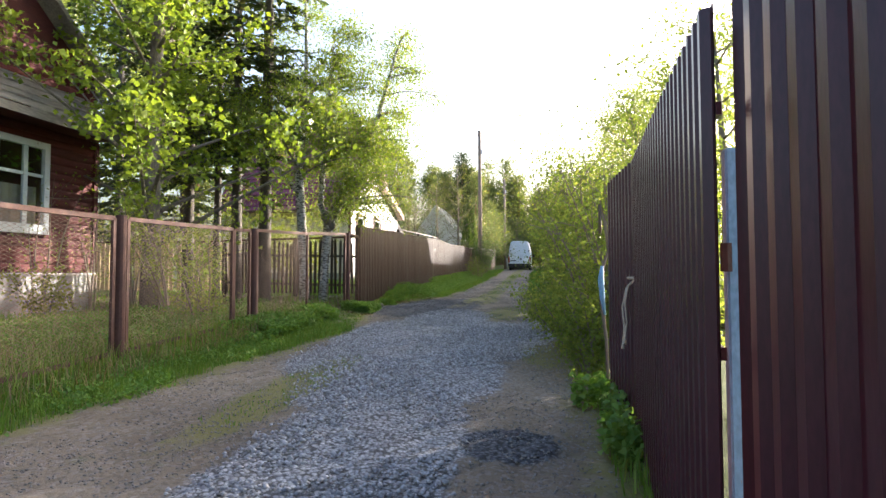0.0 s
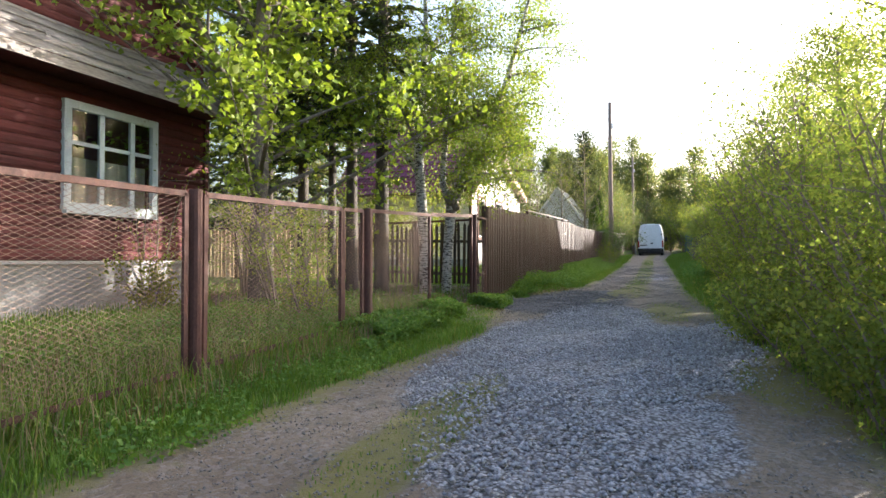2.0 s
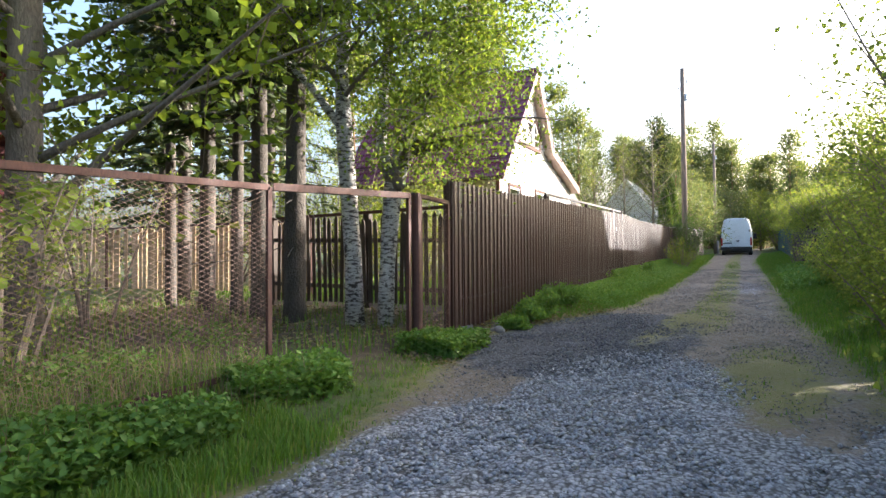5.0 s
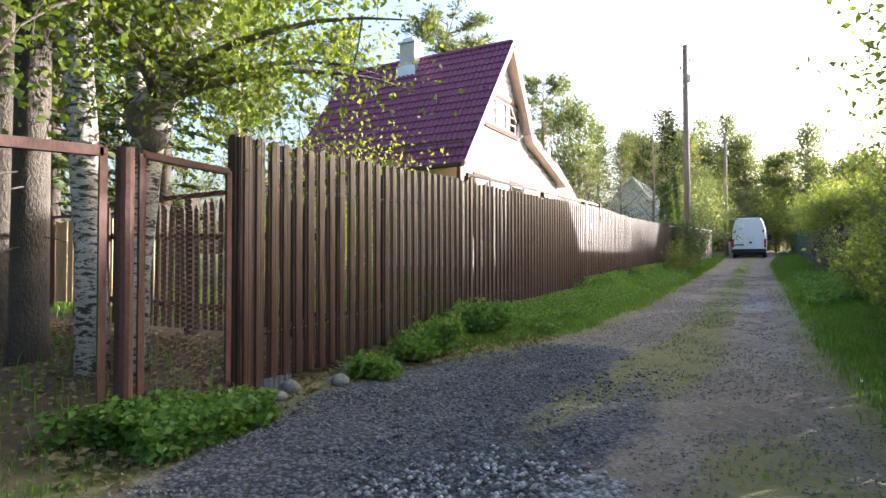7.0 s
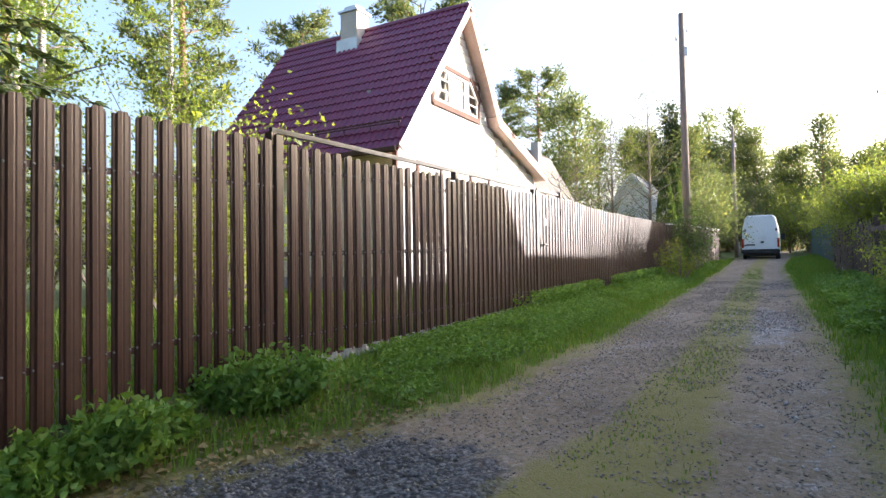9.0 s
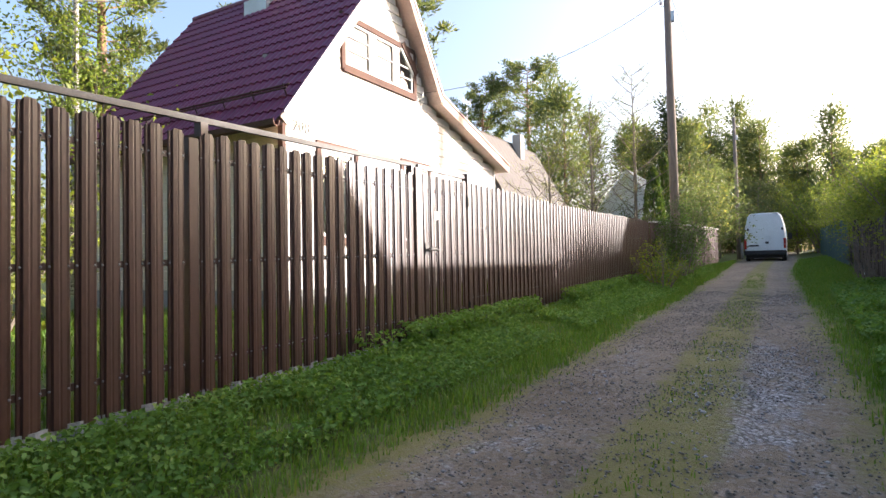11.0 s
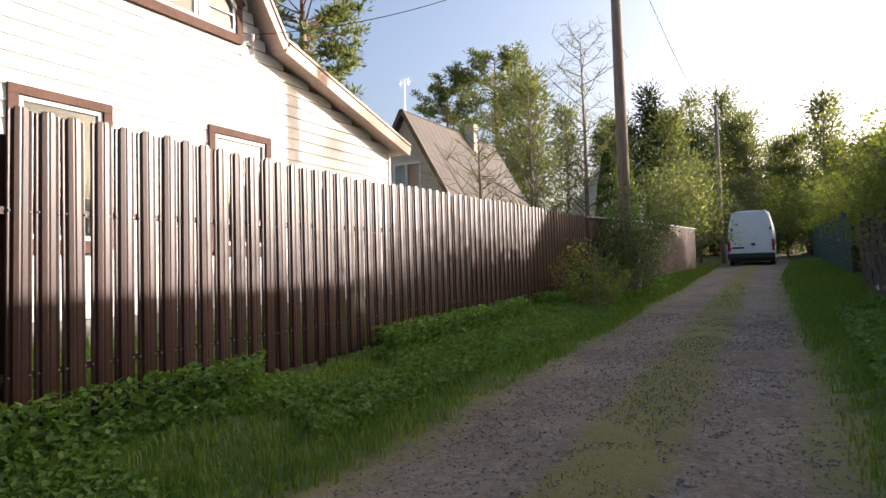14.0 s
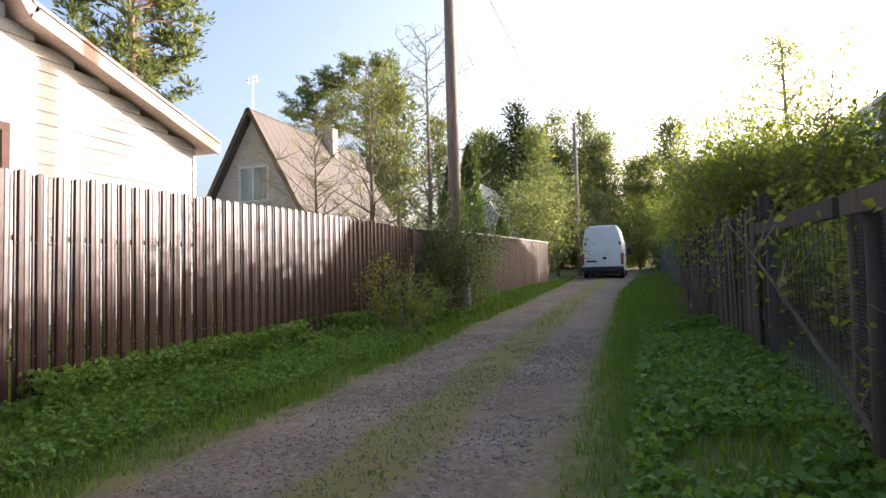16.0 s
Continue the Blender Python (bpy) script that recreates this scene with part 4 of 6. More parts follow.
def tiled_roof(name, a, b, x0, x1, material, parent, wave=0.035, pitch=0.18, course=0.35, smooth=False):
    """A sheet from the low edge a to the high edge b (y, z), stepped in courses and waved along x."""
    (ya, za), (yb, zb) = a, b
    length = math.hypot(yb - ya, zb - za)
    n = Vector((0, -(zb - za), yb - ya)).normalized()
    if n.z < 0:
        n = -n
    nx, nr = int((x1 - x0) / pitch * 6), int(length / course)
    X = np.linspace(x0, x1, nx)
    vs, fs = [], []
    for r in range(nr + 1):
        for sub, up in ((0.0, 0.03), (0.97, 0.0)):
            t = min((r + sub) / nr, 1.0)
            for xx in X:
                w = wave * (0.5 + 0.5 * math.cos(2 * math.pi * xx / pitch)) + up
                vs.append((xx, ya + (yb - ya) * t + n.y * w, za + (zb - za) * t + n.z * w))
    rows_ = 2 * (nr + 1)
    for r in range(rows_ - 1):
        for i in range(nx - 1):
            o = r * nx + i
            fs.append((o, o + 1, o + nx + 1, o + nx))
    return part(name, Shape().add(vs, fs), material, parent, smooth=smooth)


def roof_slab(parent, a, b, x0, x1, material, thick=0.12, name="roof_slab"):
    (ya, za), (yb, zb) = a, b
    vs = [(x, y, z + d) for x in (x0, x1) for (y, z) in (a, b) for d in (0, -thick)]
    return part(name, Shape().add(vs, [(0, 1, 3, 2), (4, 6, 7, 5), (0, 4, 5, 1), (2, 3, 7, 6), (0, 2, 6, 4), (1, 5, 7, 3)]), material, parent)


RXE = -7.78
for a, b in ((EAVE_L, APEX), (KNEE, APEX), (EAVE_R, KNEE)):
    roof_slab(white_house, a, b, -14.6, RXE, PALETRIM)
tiled_roof("tile_roof", (27.5, 4.3), (31.14, 8.9), -14.65, RXE + 0.03, TILE, white_house)
tiled_roof("tile_roof", (33.0, 6.02), (31.12, 8.9), -14.65, RXE + 0.03, TILE, white_house)
tiled_roof("sheet_roof", (36.93, 4.82), (32.96, 6.04), -14.65, RXE + 0.03, SLATE, white_house, 0.03, 0.15, 1.4)
part("ridge_cap", Shape().tube([(-14.65, 31.13, 8.9), (RXE + 0.03, 31.13, 8.9)], [0.09, 0.09], 10), TILE, white_house)
for a, b in ((EAVE_L, APEX), (APEX, KNEE), (KNEE, EAVE_R)):
    part("barge_board", Shape().beam((RXE + 0.05, a[0], a[1] - 0.06), (RXE + 0.05, b[0], b[1] - 0.06), 0.03, 0.2), PALETRIM, white_house, "pale pink-beige fascia board")
    part("barge_cap", Shape().beam((RXE + 0.055, a[0], a[1] + 0.085), (RXE + 0.055, b[0], b[1] + 0.085), 0.06, 0.05), TILE if a != KNEE else PALETRIM, white_house)
gut = Shape().prism([(27.38, 4.36), (27.4, 4.27), (27.46, 4.24), (27.52, 4.27), (27.54, 4.36), (27.525, 4.36), (27.505, 4.28), (27.46, 4.255), (27.415, 4.28), (27.395, 4.36)], "x", -14.6, RXE + 0.05)
part("gutter", gut, TRIM, white_house)
guard_y, guard_z = 27.5 + 3.64 * 0.13, 4.3 + 4.6 * 0.13
part("snow_guard", Shape().tube([(-14.5, guard_y - 0.12, guard_z + 0.12), (RXE - 0.1, guard_y - 0.12, guard_z + 0.12)], [0.018, 0.018], 6), TRIM, white_house)
part("snow_guard", Shape().tube([(-14.5, guard_y - 0.06, guard_z + 0.2), (RXE - 0.1, guard_y - 0.06, guard_z + 0.2)], [0.018, 0.018], 6), TRIM, white_house)
for xx in np.arange(-14.4, RXE, 0.8):
    part("guard_bracket", Shape().beam((xx, guard_y, guard_z + 0.02), (xx, guard_y - 0.1, guard_z + 0.22), 0.02, 0.02), TRIM, white_house)


def house_window(y0, y1, z0, z1, slant=False):
    w = part("window", Shape().box((WX - 0.06, y0 - 0.06, z0 - 0.09), (WX + 0.07, y1 + 0.06, z0 - 0.03)), TRIM, white_house, "white framed window with brown trim")
    bars(w, WX - 0.02, WX + 0.05, y0 - 0.1, y1 + 0.1, z0 - 0.05, z1 + 0.1, 0.12, TRIM, "trim")
    bars(w, WX - 0.05, WX + 0.02, y0 + 0.02, y1 - 0.02, z0 + 0.07, z1 - 0.02, 0.06, SIDING, "frame")
    part("pane", Shape().box((WX - 0.02, y0 + 0.08, z0 + 0.13), (WX - 0.014, y1 - 0.08, z1 - 0.08)), GLASS, w)
    return w


house_window(28.9, 29.95, 2.4, 4.2)
house_window(31.7, 32.8, 2.4, 4.27)
w = house_window(29.66, 32.2, 5.92, 6.95)
for yb in (30.62, 31.5):
    part("mullion", Shape().box((WX - 0.05, yb - 0.05, 6.05), (WX + 0.03, yb + 0.05, 6.87)), SIDING, w, bevel=0.004)
for yb in (30.52, 30.72, 31.4, 31.6):
    part("sash", Shape().box((WX - 0.03, yb - 0.03, 6.05), (WX + 0.02, yb + 0.03, 6.87)), SIDING, w)
for y0, y1, z in ((29.74, 30.5, 6.33), (29.74, 30.5, 6.62), (30.74, 31.38, 6.52), (31.62, 32.12, 6.3), (31.62, 32.12, 6.55)):
    part("glazing_bar", Shape().box((WX - 0.03, y0, z - 0.014), (WX + 0.012, y1, z + 0.014)), SIDING, w)
# the trim cuts across the window's upper corner, under the roof
part("slant_trim", Shape().beam((WX + 0.06, 31.72, 7.06), (WX + 0.06, 32.3, 6.48), 0.03, 0.15), TRIM, w)
part("slant_frame", Shape().beam((WX + 0.02, 31.66, 6.96), (WX + 0.02, 32.2, 6.42), 0.05, 0.07), SIDING, w)
part("slant_board", Shape().add([(WX + 0.045, 31.8, 7.06), (WX + 0.045, 32.32, 7.06), (WX + 0.045, 32.32, 6.52), (WX + 0.03, 31.8, 7.06), (WX + 0.03, 32.32, 7.06), (WX + 0.03, 32.32, 6.52)], [(0, 1, 2), (5, 4, 3), (0, 3, 4, 1), (1, 4, 5, 2), (2, 5, 3, 0)]), SIDING, w)
chim = part("chimney", Shape().box((-11.92, 30.65, 7.9), (-11.3, 31.25, 9.4)), BRICK, white_house, "white brick chimney with a tin cap", bevel=0.01)
part("chimney_collar", Shape().box((-12.0, 30.55, 7.9), (-11.22, 31.35, 8.55)), GALV, chim)
part("chimney_cap", Shape().box((-11.98, 30.6, 9.4), (-11.24, 31.3, 9.46)).box((-11.85, 30.75, 9.46), (-11.4, 31.15, 9.62)), GALV, chim)
part("cable_bracket", Shape().tube([(WX, 32.45, 5.95), (WX + 0.12, 32.45, 5.95), (WX + 0.12, 32.45, 6.06)], [0.015, 0.015, 0.03], 8), GALV, white_house)
pts = [(WX + 0.05, 32.4 + 0.12 * math.cos(a), 5.78 + 0.14 * math.sin(a)) for a in np.linspace(0, 6.28, 20)]
part("cable_coil", Shape().tube(pts, [0.01] * 20, 6), SLATE, white_house)
txt = bpy.data.curves.new("number", "FONT")
txt.body, txt.size, txt.extrude, txt.align_x = "208", 0.3, 0.01, "CENTER"
tob = new("house_number", txt)
tob.data.materials.append(SLATE)
tob.matrix_world = Matrix.Translation((WX + 0.025, 28.42, 4.36)) @ Matrix.Rotation(radians(90), 4, "Z") @ Matrix.Rotation(radians(90), 4, "X")
tagged(tob, "grey house number on the white gable", "house number")

# ---- brick house behind it ----
brick_house = thing("brick_house", (-14.6, 51, ground(-14, 51)), "pale brick house with a steep faded brown roof", "house")
GY, AX, AZ = 47.5, -14.75, 9.2
b0 = ground(-14, 47)
part("gable_wall", Shape().prism([(AX - 3.6, b0), (AX + 3.6, b0), (AX + 3.6, 2.6), (AX, AZ - 0.25), (AX - 3.6, 2.6)], "y", GY, GY + 0.3), BRICK, brick_house)
BR = Shape().box((0, -0.012, 0), (0.25, 0.0, 0.066)).mesh("brick", BRICK)
zz = 4.6
row = 0
while zz < AZ - 0.4:
    half = (AZ - 0.35 - zz) * 3.6 / 6.15
    x = AX - half + (0.13 if row % 2 else 0)
    while x + 0.25 < AX + half:
        if not (AX - 0.72 < x + 0.12 < AX + 0.78 and 5.45 < zz < 6.9):
            ob = new("brick", BR)
            ob.location = (x, GY, zz)
            ob.parent = brick_house
            ob.matrix_parent_inverse = Matrix.Translation(-Vector(brick_house.location))
        x += 0.262
    zz += 0.15
    row += 1
part("back_wall", Shape().prism([(AX - 3.6, b0), (AX + 3.6, b0), (AX + 3.6, 2.6), (AX, AZ - 0.25), (AX - 3.6, 2.6)], "y", 56.5, 56.8), BRICK, brick_house)
for s in (1, -1):
    a, b = Vector((AX + s * 3.95, 0, 2.2)), Vector((AX, 0, AZ))
    n = Vector((s * 0.86, 0, 0.5)) * 0.1
    vs, fs, N = [], [], 60
    for i in range(N + 1):
        y = GY - 0.35 + (57.2 - GY) * i / N
        d = Vector((s * 0.86, 0, 0.5)) * (0.03 * math.sin(i * 2.1))
        vs += [(a.x + d.x, y, a.z + d.z), (b.x, y, b.z + d.z), (a.x - n.x, y, a.z - n.z), (b.x - n.x, y, b.z - n.z)]
    for i in range(N):
        o = 4 * i
        fs += [(o, o + 4, o + 5, o + 1), (o + 2, o + 3, o + 7, o + 6)]
    fs += [(0, 1, 3, 2), (4 * N, 4 * N + 2, 4 * N + 3, 4 * N + 1)]
    part("roof", Shape().add(vs, fs), ROOF2, brick_house, "faded brown corrugated roof")
    part("barge_board", Shape().beam((AX + s * 3.95, GY - 0.36, 2.15), (AX, GY - 0.36, AZ - 0.05), 0.03, 0.18), OLDWOOD, brick_house)
hw = part("window", Shape().box((AX - 0.75, GY - 0.08, 5.36), (AX + 0.8, GY + 0.02, 5.43)), SIDING, brick_house)
for a, b in (((AX - 0.7, GY - 0.05, 5.43), (AX - 0.6, GY + 0.02, 6.85)), ((AX + 0.66, GY - 0.05, 5.43), (AX + 0.76, GY + 0.02, 6.85)), ((AX - 0.05, GY - 0.05, 5.43), (AX + 0.05, GY + 0.02, 6.85)), ((AX - 0.7, GY - 0.052, 6.76), (AX + 0.76, GY + 0.02, 6.86))):
    part("frame", Shape().box(a, b), SIDING, hw)
for a, b in ((AX - 0.6, AX - 0.05), (AX + 0.05, AX + 0.66)):
    part("pane", Shape().box((a, GY - 0.03, 5.43), (b, GY - 0.015, 6.76)), GLASS, hw)
    part("curtain", Shape().box((a + 0.02, GY - 0.012, 5.43), (b - 0.25, GY - 0.004, 6.76)), CURTAIN, hw)
part("chimney", Shape().box((AX + 0.1, 53.0, 8.2), (AX + 0.62, 53.5, 9.65)), BRICK, brick_house)
part("antenna", Shape().tube([(AX, GY, 8.9), (AX, GY, 10.6)], [0.013, 0.01], 6).beam((AX - 0.35, GY, 10.45), (AX + 0.35, GY, 10.45), 0.015, 0.015).beam((AX - 0.2, GY, 10.3), (AX - 0.2, GY, 10.6), 0.012, 0.012).beam((AX + 0.2, GY, 10.3), (AX + 0.2, GY, 10.6), 0.012, 0.012), GALV, brick_house)


def plain_house(name, x0, x1, y0, y1, z_wall, z_top, wall, roof, label, along="y"):
    root = thing(name, ((x0 + x1) / 2, (y0 + y1) / 2, ground(x0, y0)), label, "house")
    b = ground(x0, y0) - 0.3
    if along == "y":
        mid = (x0 + x1) / 2
        for n, y in (("gable_wall", y0), ("back_wall", y1 - 0.2)):
            part(n, Shape().prism([(x0, b), (x1, b), (x1, z_wall), (mid, z_top - 0.1), (x0, z_wall)], "y", y, y + 0.2), wall, root)
        for n, x in (("side_wall", x0), ("side_wall", x1 - 0.2)):
            part(n, Shape().box((x, y0 + 0.2, b), (x + 0.2, y1 - 0.2, z_wall)), wall, root)
        for s in (1, -1):
            e = mid + s * ((x1 - x0) / 2 + 0.35)
            ez = z_wall - 0.35 * (z_top - z_wall) / ((x1 - x0) / 2)
            vs = [(xx, y, zz + d) for y in (y0 - 0.35, y1 + 0.35) for xx, zz in ((e, ez), (mid, z_top)) for d in (0, 0.09)]
            part("roof", Shape().add(vs, [(0, 1, 3, 2), (4, 6, 7, 5), (0, 4, 5, 1), (2, 3, 7, 6), (0, 2, 6, 4), (1, 5, 7, 3)]), roof, root)
            part("barge_board", Shape().beam((e, y0 - 0.37, ez), (mid, y0 - 0.37, z_top), 0.03, 0.2), SIDING, root)
    else:
        mid = (y0 + y1) / 2
        for n, x in (("gable_wall", x0), ("back_wall", x1 - 0.2)):
            part(n, Shape().prism([(y0, b), (y1, b), (y1, z_wall), (mid, z_top - 0.1), (y0, z_wall)], "x", x, x + 0.2), wall, root)
        for y in (y0, y1 - 0.2):
            part("side_wall", Shape().box((x0 + 0.2, y, b), (x1 - 0.2, y + 0.2, z_wall)), wall, root)
        for s in (1, -1):
            e = mid + s * ((y1 - y0) / 2 + 0.35)
            ez = z_wall - 0.35 * (z_top - z_wall) / ((y1 - y0) / 2)
            vs = [(x, yy, zz + d) for x in (x0 - 0.35, x1 + 0.35) for yy, zz in ((e, ez), (mid, z_top)) for d in (0, 0.09)]
            part("roof", Shape().add(vs, [(0, 1, 3, 2), (4, 6, 7, 5), (0, 4, 5, 1), (2, 3, 7, 6), (0, 2, 6, 4), (1, 5, 7, 3)]), roof, root)
    return root


grey_house = plain_house("grey_house", -14.5, -8.5, 68, 76, 5.2, 9.2, SIDING, SLATE, "pale grey gabled house far behind the fence")
blue_house = plain_house("blue_house", 4.5, 13.7, 50, 58, 5.6, 8.25, BLUEWALL, SLATE, "pale blue house with white trim behind the hedge")
for y in np.arange(0, 4.6, 0.22):
    zz = 3.6 + y
    half = 4.6 if zz < 5.6 else (8.15 - zz) * 4.6 / 2.65
    if half > 0.2:
        part("siding_board", Shape().box((9.1 - half, 49.96, zz), (9.1 + half, 49.998, zz + 0.2)), BLUEWALL, blue_house)
bw = part("window", Shape().box((6.5, 49.9, 4.75), (7.7, 49.99, 6.1)), SIDING, blue_house)
part("pane", Shape().box((6.62, 49.88, 4.87), (7.58, 49.9, 5.98)), GLASS, bw)
# Added shadow caster: its gable end draws the slanting shade edge on the fence.
shadow_house = plain_house("shadow_house", 3.9, 6.1, 25.5, 33.4, 4.15, 6.0, OLDWOOD, SLATE, "narrow grey-roofed house added behind the hedge to shade the brown fence")
# Unseen lean-to, added so its straight top shades the fence's lower part.
lean_to = thing("shade_wall", (4.6, 35.1, ground(4.6, 35.1)), "long unseen lean-to added to shade the lower part of the brown fence", "shed")
part("wall", Shape().box((3.9, 33.45, 0.9), (4.0, 37.9, 4.5)), OLDWOOD, lean_to)
part("wall", Shape().box((4.0, 37.8, 0.9), (6.0, 37.9, 4.3)), OLDWOOD, lean_to)
part("roof", Shape().beam((3.8, 35.7, 4.6), (6.2, 35.7, 4.2), 4.5, 0.08), SLATE, lean_to)
shed = plain_house("shed", -7.6, -5.2, 47.5, 49.5, 3.35, 3.75, SIDING, SLATE, "small pale shed behind the board fence")

# ---- van ----
def build_van(cx, y, g):
    van = thing("van", (cx, y + 2.7, g), "white high-roofed delivery van parked on the lane", "vehicle")
    L, W, H = 5.6, 2.1, 2.78
    # cross-section rings from the rear to the nose
    rings = []
    for yy, top, narrow, low in ((0.0, H - 0.1, 0.09, 0.5), (0.06, H - 0.02, 0.05, 0.45), (0.3, H, 0.02, 0.42), (3.3, H, 0.0, 0.42), (3.9, H - 0.25, 0.03, 0.42), (4.6, 1.62, 0.1, 0.42), (5.4, 1.2, 0.14, 0.42), (5.6, 0.9, 0.25, 0.45)):
        hw = W / 2 - narrow
        t = hw - 0.22
        rings.append([(-hw, yy, low), (-hw - 0.02, yy, min(1.1, top * 0.6)), (-hw + 0.03, yy, top * 0.72), (-t - 0.04, yy, top - 0.16), (-t + 0.12, yy, top - 0.02), (0, yy, top),
                      (t - 0.12, yy, top - 0.02), (t + 0.04, yy, top - 0.16), (hw - 0.03, yy, top * 0.72), (hw + 0.02, yy, min(1.1, top * 0.6)), (hw, yy, low)])
    vs = [(cx + p[0], y + p[1], g + p[2]) for r in rings for p in r]
    n, fs = 11, []
    for r in range(len(rings) - 1):
        for i in range(n):
            j = (i + 1) % n
            fs.append((r * n + i, r * n + j, (r + 1) * n + j, (r + 1) * n + i))
    fs += [tuple(range(n)), tuple((len(rings) - 1) * n + i for i in range(n - 1, -1, -1))]
    part("body", Shape().add(vs, fs), VANPAINT, van, smooth=False, bevel=0.015)
    for s in (-1, 1):
        x0, x1 = (cx - 0.93, cx - 0.012) if s < 0 else (cx + 0.012, cx + 0.93)
        t0, t1 = (cx - 0.76, cx - 0.012) if s < 0 else (cx + 0.012, cx + 0.76)
        door = part("rear_door", Shape().add([(x0, y - 0.03, g + 0.62), (x1, y - 0.03, g + 0.62), (t1, y + 0.0, g + 2.55), (t0, y + 0.0, g + 2.55), (x0, y + 0.1, g + 0.62), (x1, y + 0.1, g + 0.62), (t1, y + 0.1, g + 2.55), (t0, y + 0.1, g + 2.55)],
                                             [(0, 1, 2, 3), (7, 6, 5, 4), (0, 4, 5, 1), (1, 5, 6, 2), (2, 6, 7, 3), (3, 7, 4, 0)]), VANPAINT, van, bevel=0.02)
        hx = cx - 0.88 if s < 0 else cx + 0.84
        part("hinge", Shape().box((hx, y - 0.06, g + 1.75), (hx + 0.09, y - 0.02, g + 1.9)), RUBBER, door)
        lx = cx - 1.04 if s < 0 else cx + 0.92
        part("tail_lamp", Shape().box((lx, y - 0.035, g + 0.72), (lx + 0.12, y + 0.1, g + 1.3)), REDLAMP, van, "red tail lamp", bevel=0.015)
        sx = cx + s * 1.1
        mir = part("mirror", Shape().box((sx - 0.12 + 0.12 * s, y + 4.25, g + 1.35), (sx + 0.12 + 0.12 * s, y + 4.4, g + 1.75)), RUBBER, van, bevel=0.03)
        part("side_window", Shape().box((cx + s * (W / 2 - 0.03) - 0.02, y + 3.5, g + 1.3), (cx + s * (W / 2 - 0.03) + 0.02, y + 4.3, g + 1.85)), RUBBER, van)
        for yy in (1.0, 4.6):
            wh = part("wheel", Shape().tube([(cx + s * (W / 2 - 0.24), y + yy, g + 0.33), (cx + s * (W / 2 - 0.02), y + yy, g + 0.33)], [0.33, 0.33], 24), RUBBER, van, bevel=0.02)
            part("rim", Shape().tube([(cx + s * (W / 2 - 0.03), y + yy, g + 0.33), (cx + s * (W / 2 + 0.0), y + yy, g + 0.33)], [0.2, 0.18], 16), GALV, wh)
    part("handle_recess", Shape().box((cx + 0.02, y - 0.06, g + 1.0), (cx + 0.2, y - 0.025, g + 1.12)), RUBBER, van, bevel=0.01)
    part("plate_recess", Shape().box((cx - 0.82, y - 0.045, g + 0.86), (cx - 0.3, y - 0.025, g + 0.95)), RUBBER, van)
    part("bumper", Shape().box((cx - 1.06, y - 0.14, g + 0.36), (cx + 1.06, y + 0.25, g + 0.62)), RUBBER, van, "dark grey plastic bumper", bevel=0.04)
    part("underside", Shape().box((cx - 0.9, y + 0.1, g + 0.22), (cx + 0.9, y + 5.3, g + 0.45)), RUBBER, van)
    part("roof_lamp", Shape().box((cx - 0.7, y + 0.01, g + 2.64), (cx + 0.7, y + 0.06, g + 2.7)), RUBBER, van)
    part("side_graphic", Shape().box((cx + 1.065, y + 1.2, g + 1.45), (cx + 1.075, y + 2.4, g + 1.75)).box((cx + 1.065, y + 1.5, g + 1.2), (cx + 1.075, y + 2.7, g + 1.33)), BLUEPAINT, van, "blue shapes on its side")
    return van


build_van(-1.83, 58.9, SLOPE * 59)


# ---- power poles and wires ----
def power_pole(x, y, top, lean, label):
    p = thing("power_pole", (x, y, ground(x, y)), label, "utility pole", "poles along the lane")
    g = ground(x, y)
    part("mast", Shape().tube([(x, y, g - 0.5), (x + lean * 0.5, y, (g + top) / 2), (x + lean, y, top)], [0.135, 0.12, 0.095], 14), POLE, p, smooth=True)
    part("stub", Shape().tube([(x + 0.17, y + 0.03, g - 0.5), (x + 0.16, y + 0.03, g + 1.1)], [0.1, 0.095], 10), CONCRETE, p, smooth=True)
    for z, s in ((top - 0.75, 1), (top - 1.0, -1)):
        hook = part("hook", Shape().tube([(x + lean, y, z), (x + lean + 0.16 * s, y, z), (x + lean + 0.18 * s, y, z + 0.1)], [0.012, 0.012, 0.012], 6), DARK, p)
        part("insulator", Shape().tube([(x + lean + 0.18 * s, y, z + 0.08), (x + lean + 0.18 * s, y, z + 0.13), (x + lean + 0.18 * s, y, z + 0.2)], [0.045, 0.04, 0.025], 10), SIDING, hook, "white insulator")
    part("junction_box", Shape().box((x + lean + 0.09, y - 0.06, top - 1.5), (x + lean + 0.2, y + 0.06, top - 1.2)), GALV, p, bevel=0.008)
    return p


power_pole(-3.3, 38.59, 10.36, -0.04, "tall grey wooden power pole at the fence corner")
power_pole(-3.55, 64.15, 11.45, -0.04, "tall grey wooden power pole beyond the van")


def cable(a, b, sag, r=0.008, label="thin black overhead cable"):
    a, b = Vector(a), Vector(b)
    pts = [a.lerp(b, t) - Vector((0, 0, sag * 4 * t * (1 - t))) for t in np.linspace(0, 1, 22)]
    solo("overhead_cable", Shape().tube(pts, [r] * 22, 5), DARK, label, "cable", group="overhead cables")


cable((-3.5, 38.6, 9.6), (WX + 0.12, 32.45, 6.05), 0.5)
cable((-3.2, 38.6, 9.5), (-3.5, 64.1, 10.6), 0.9)


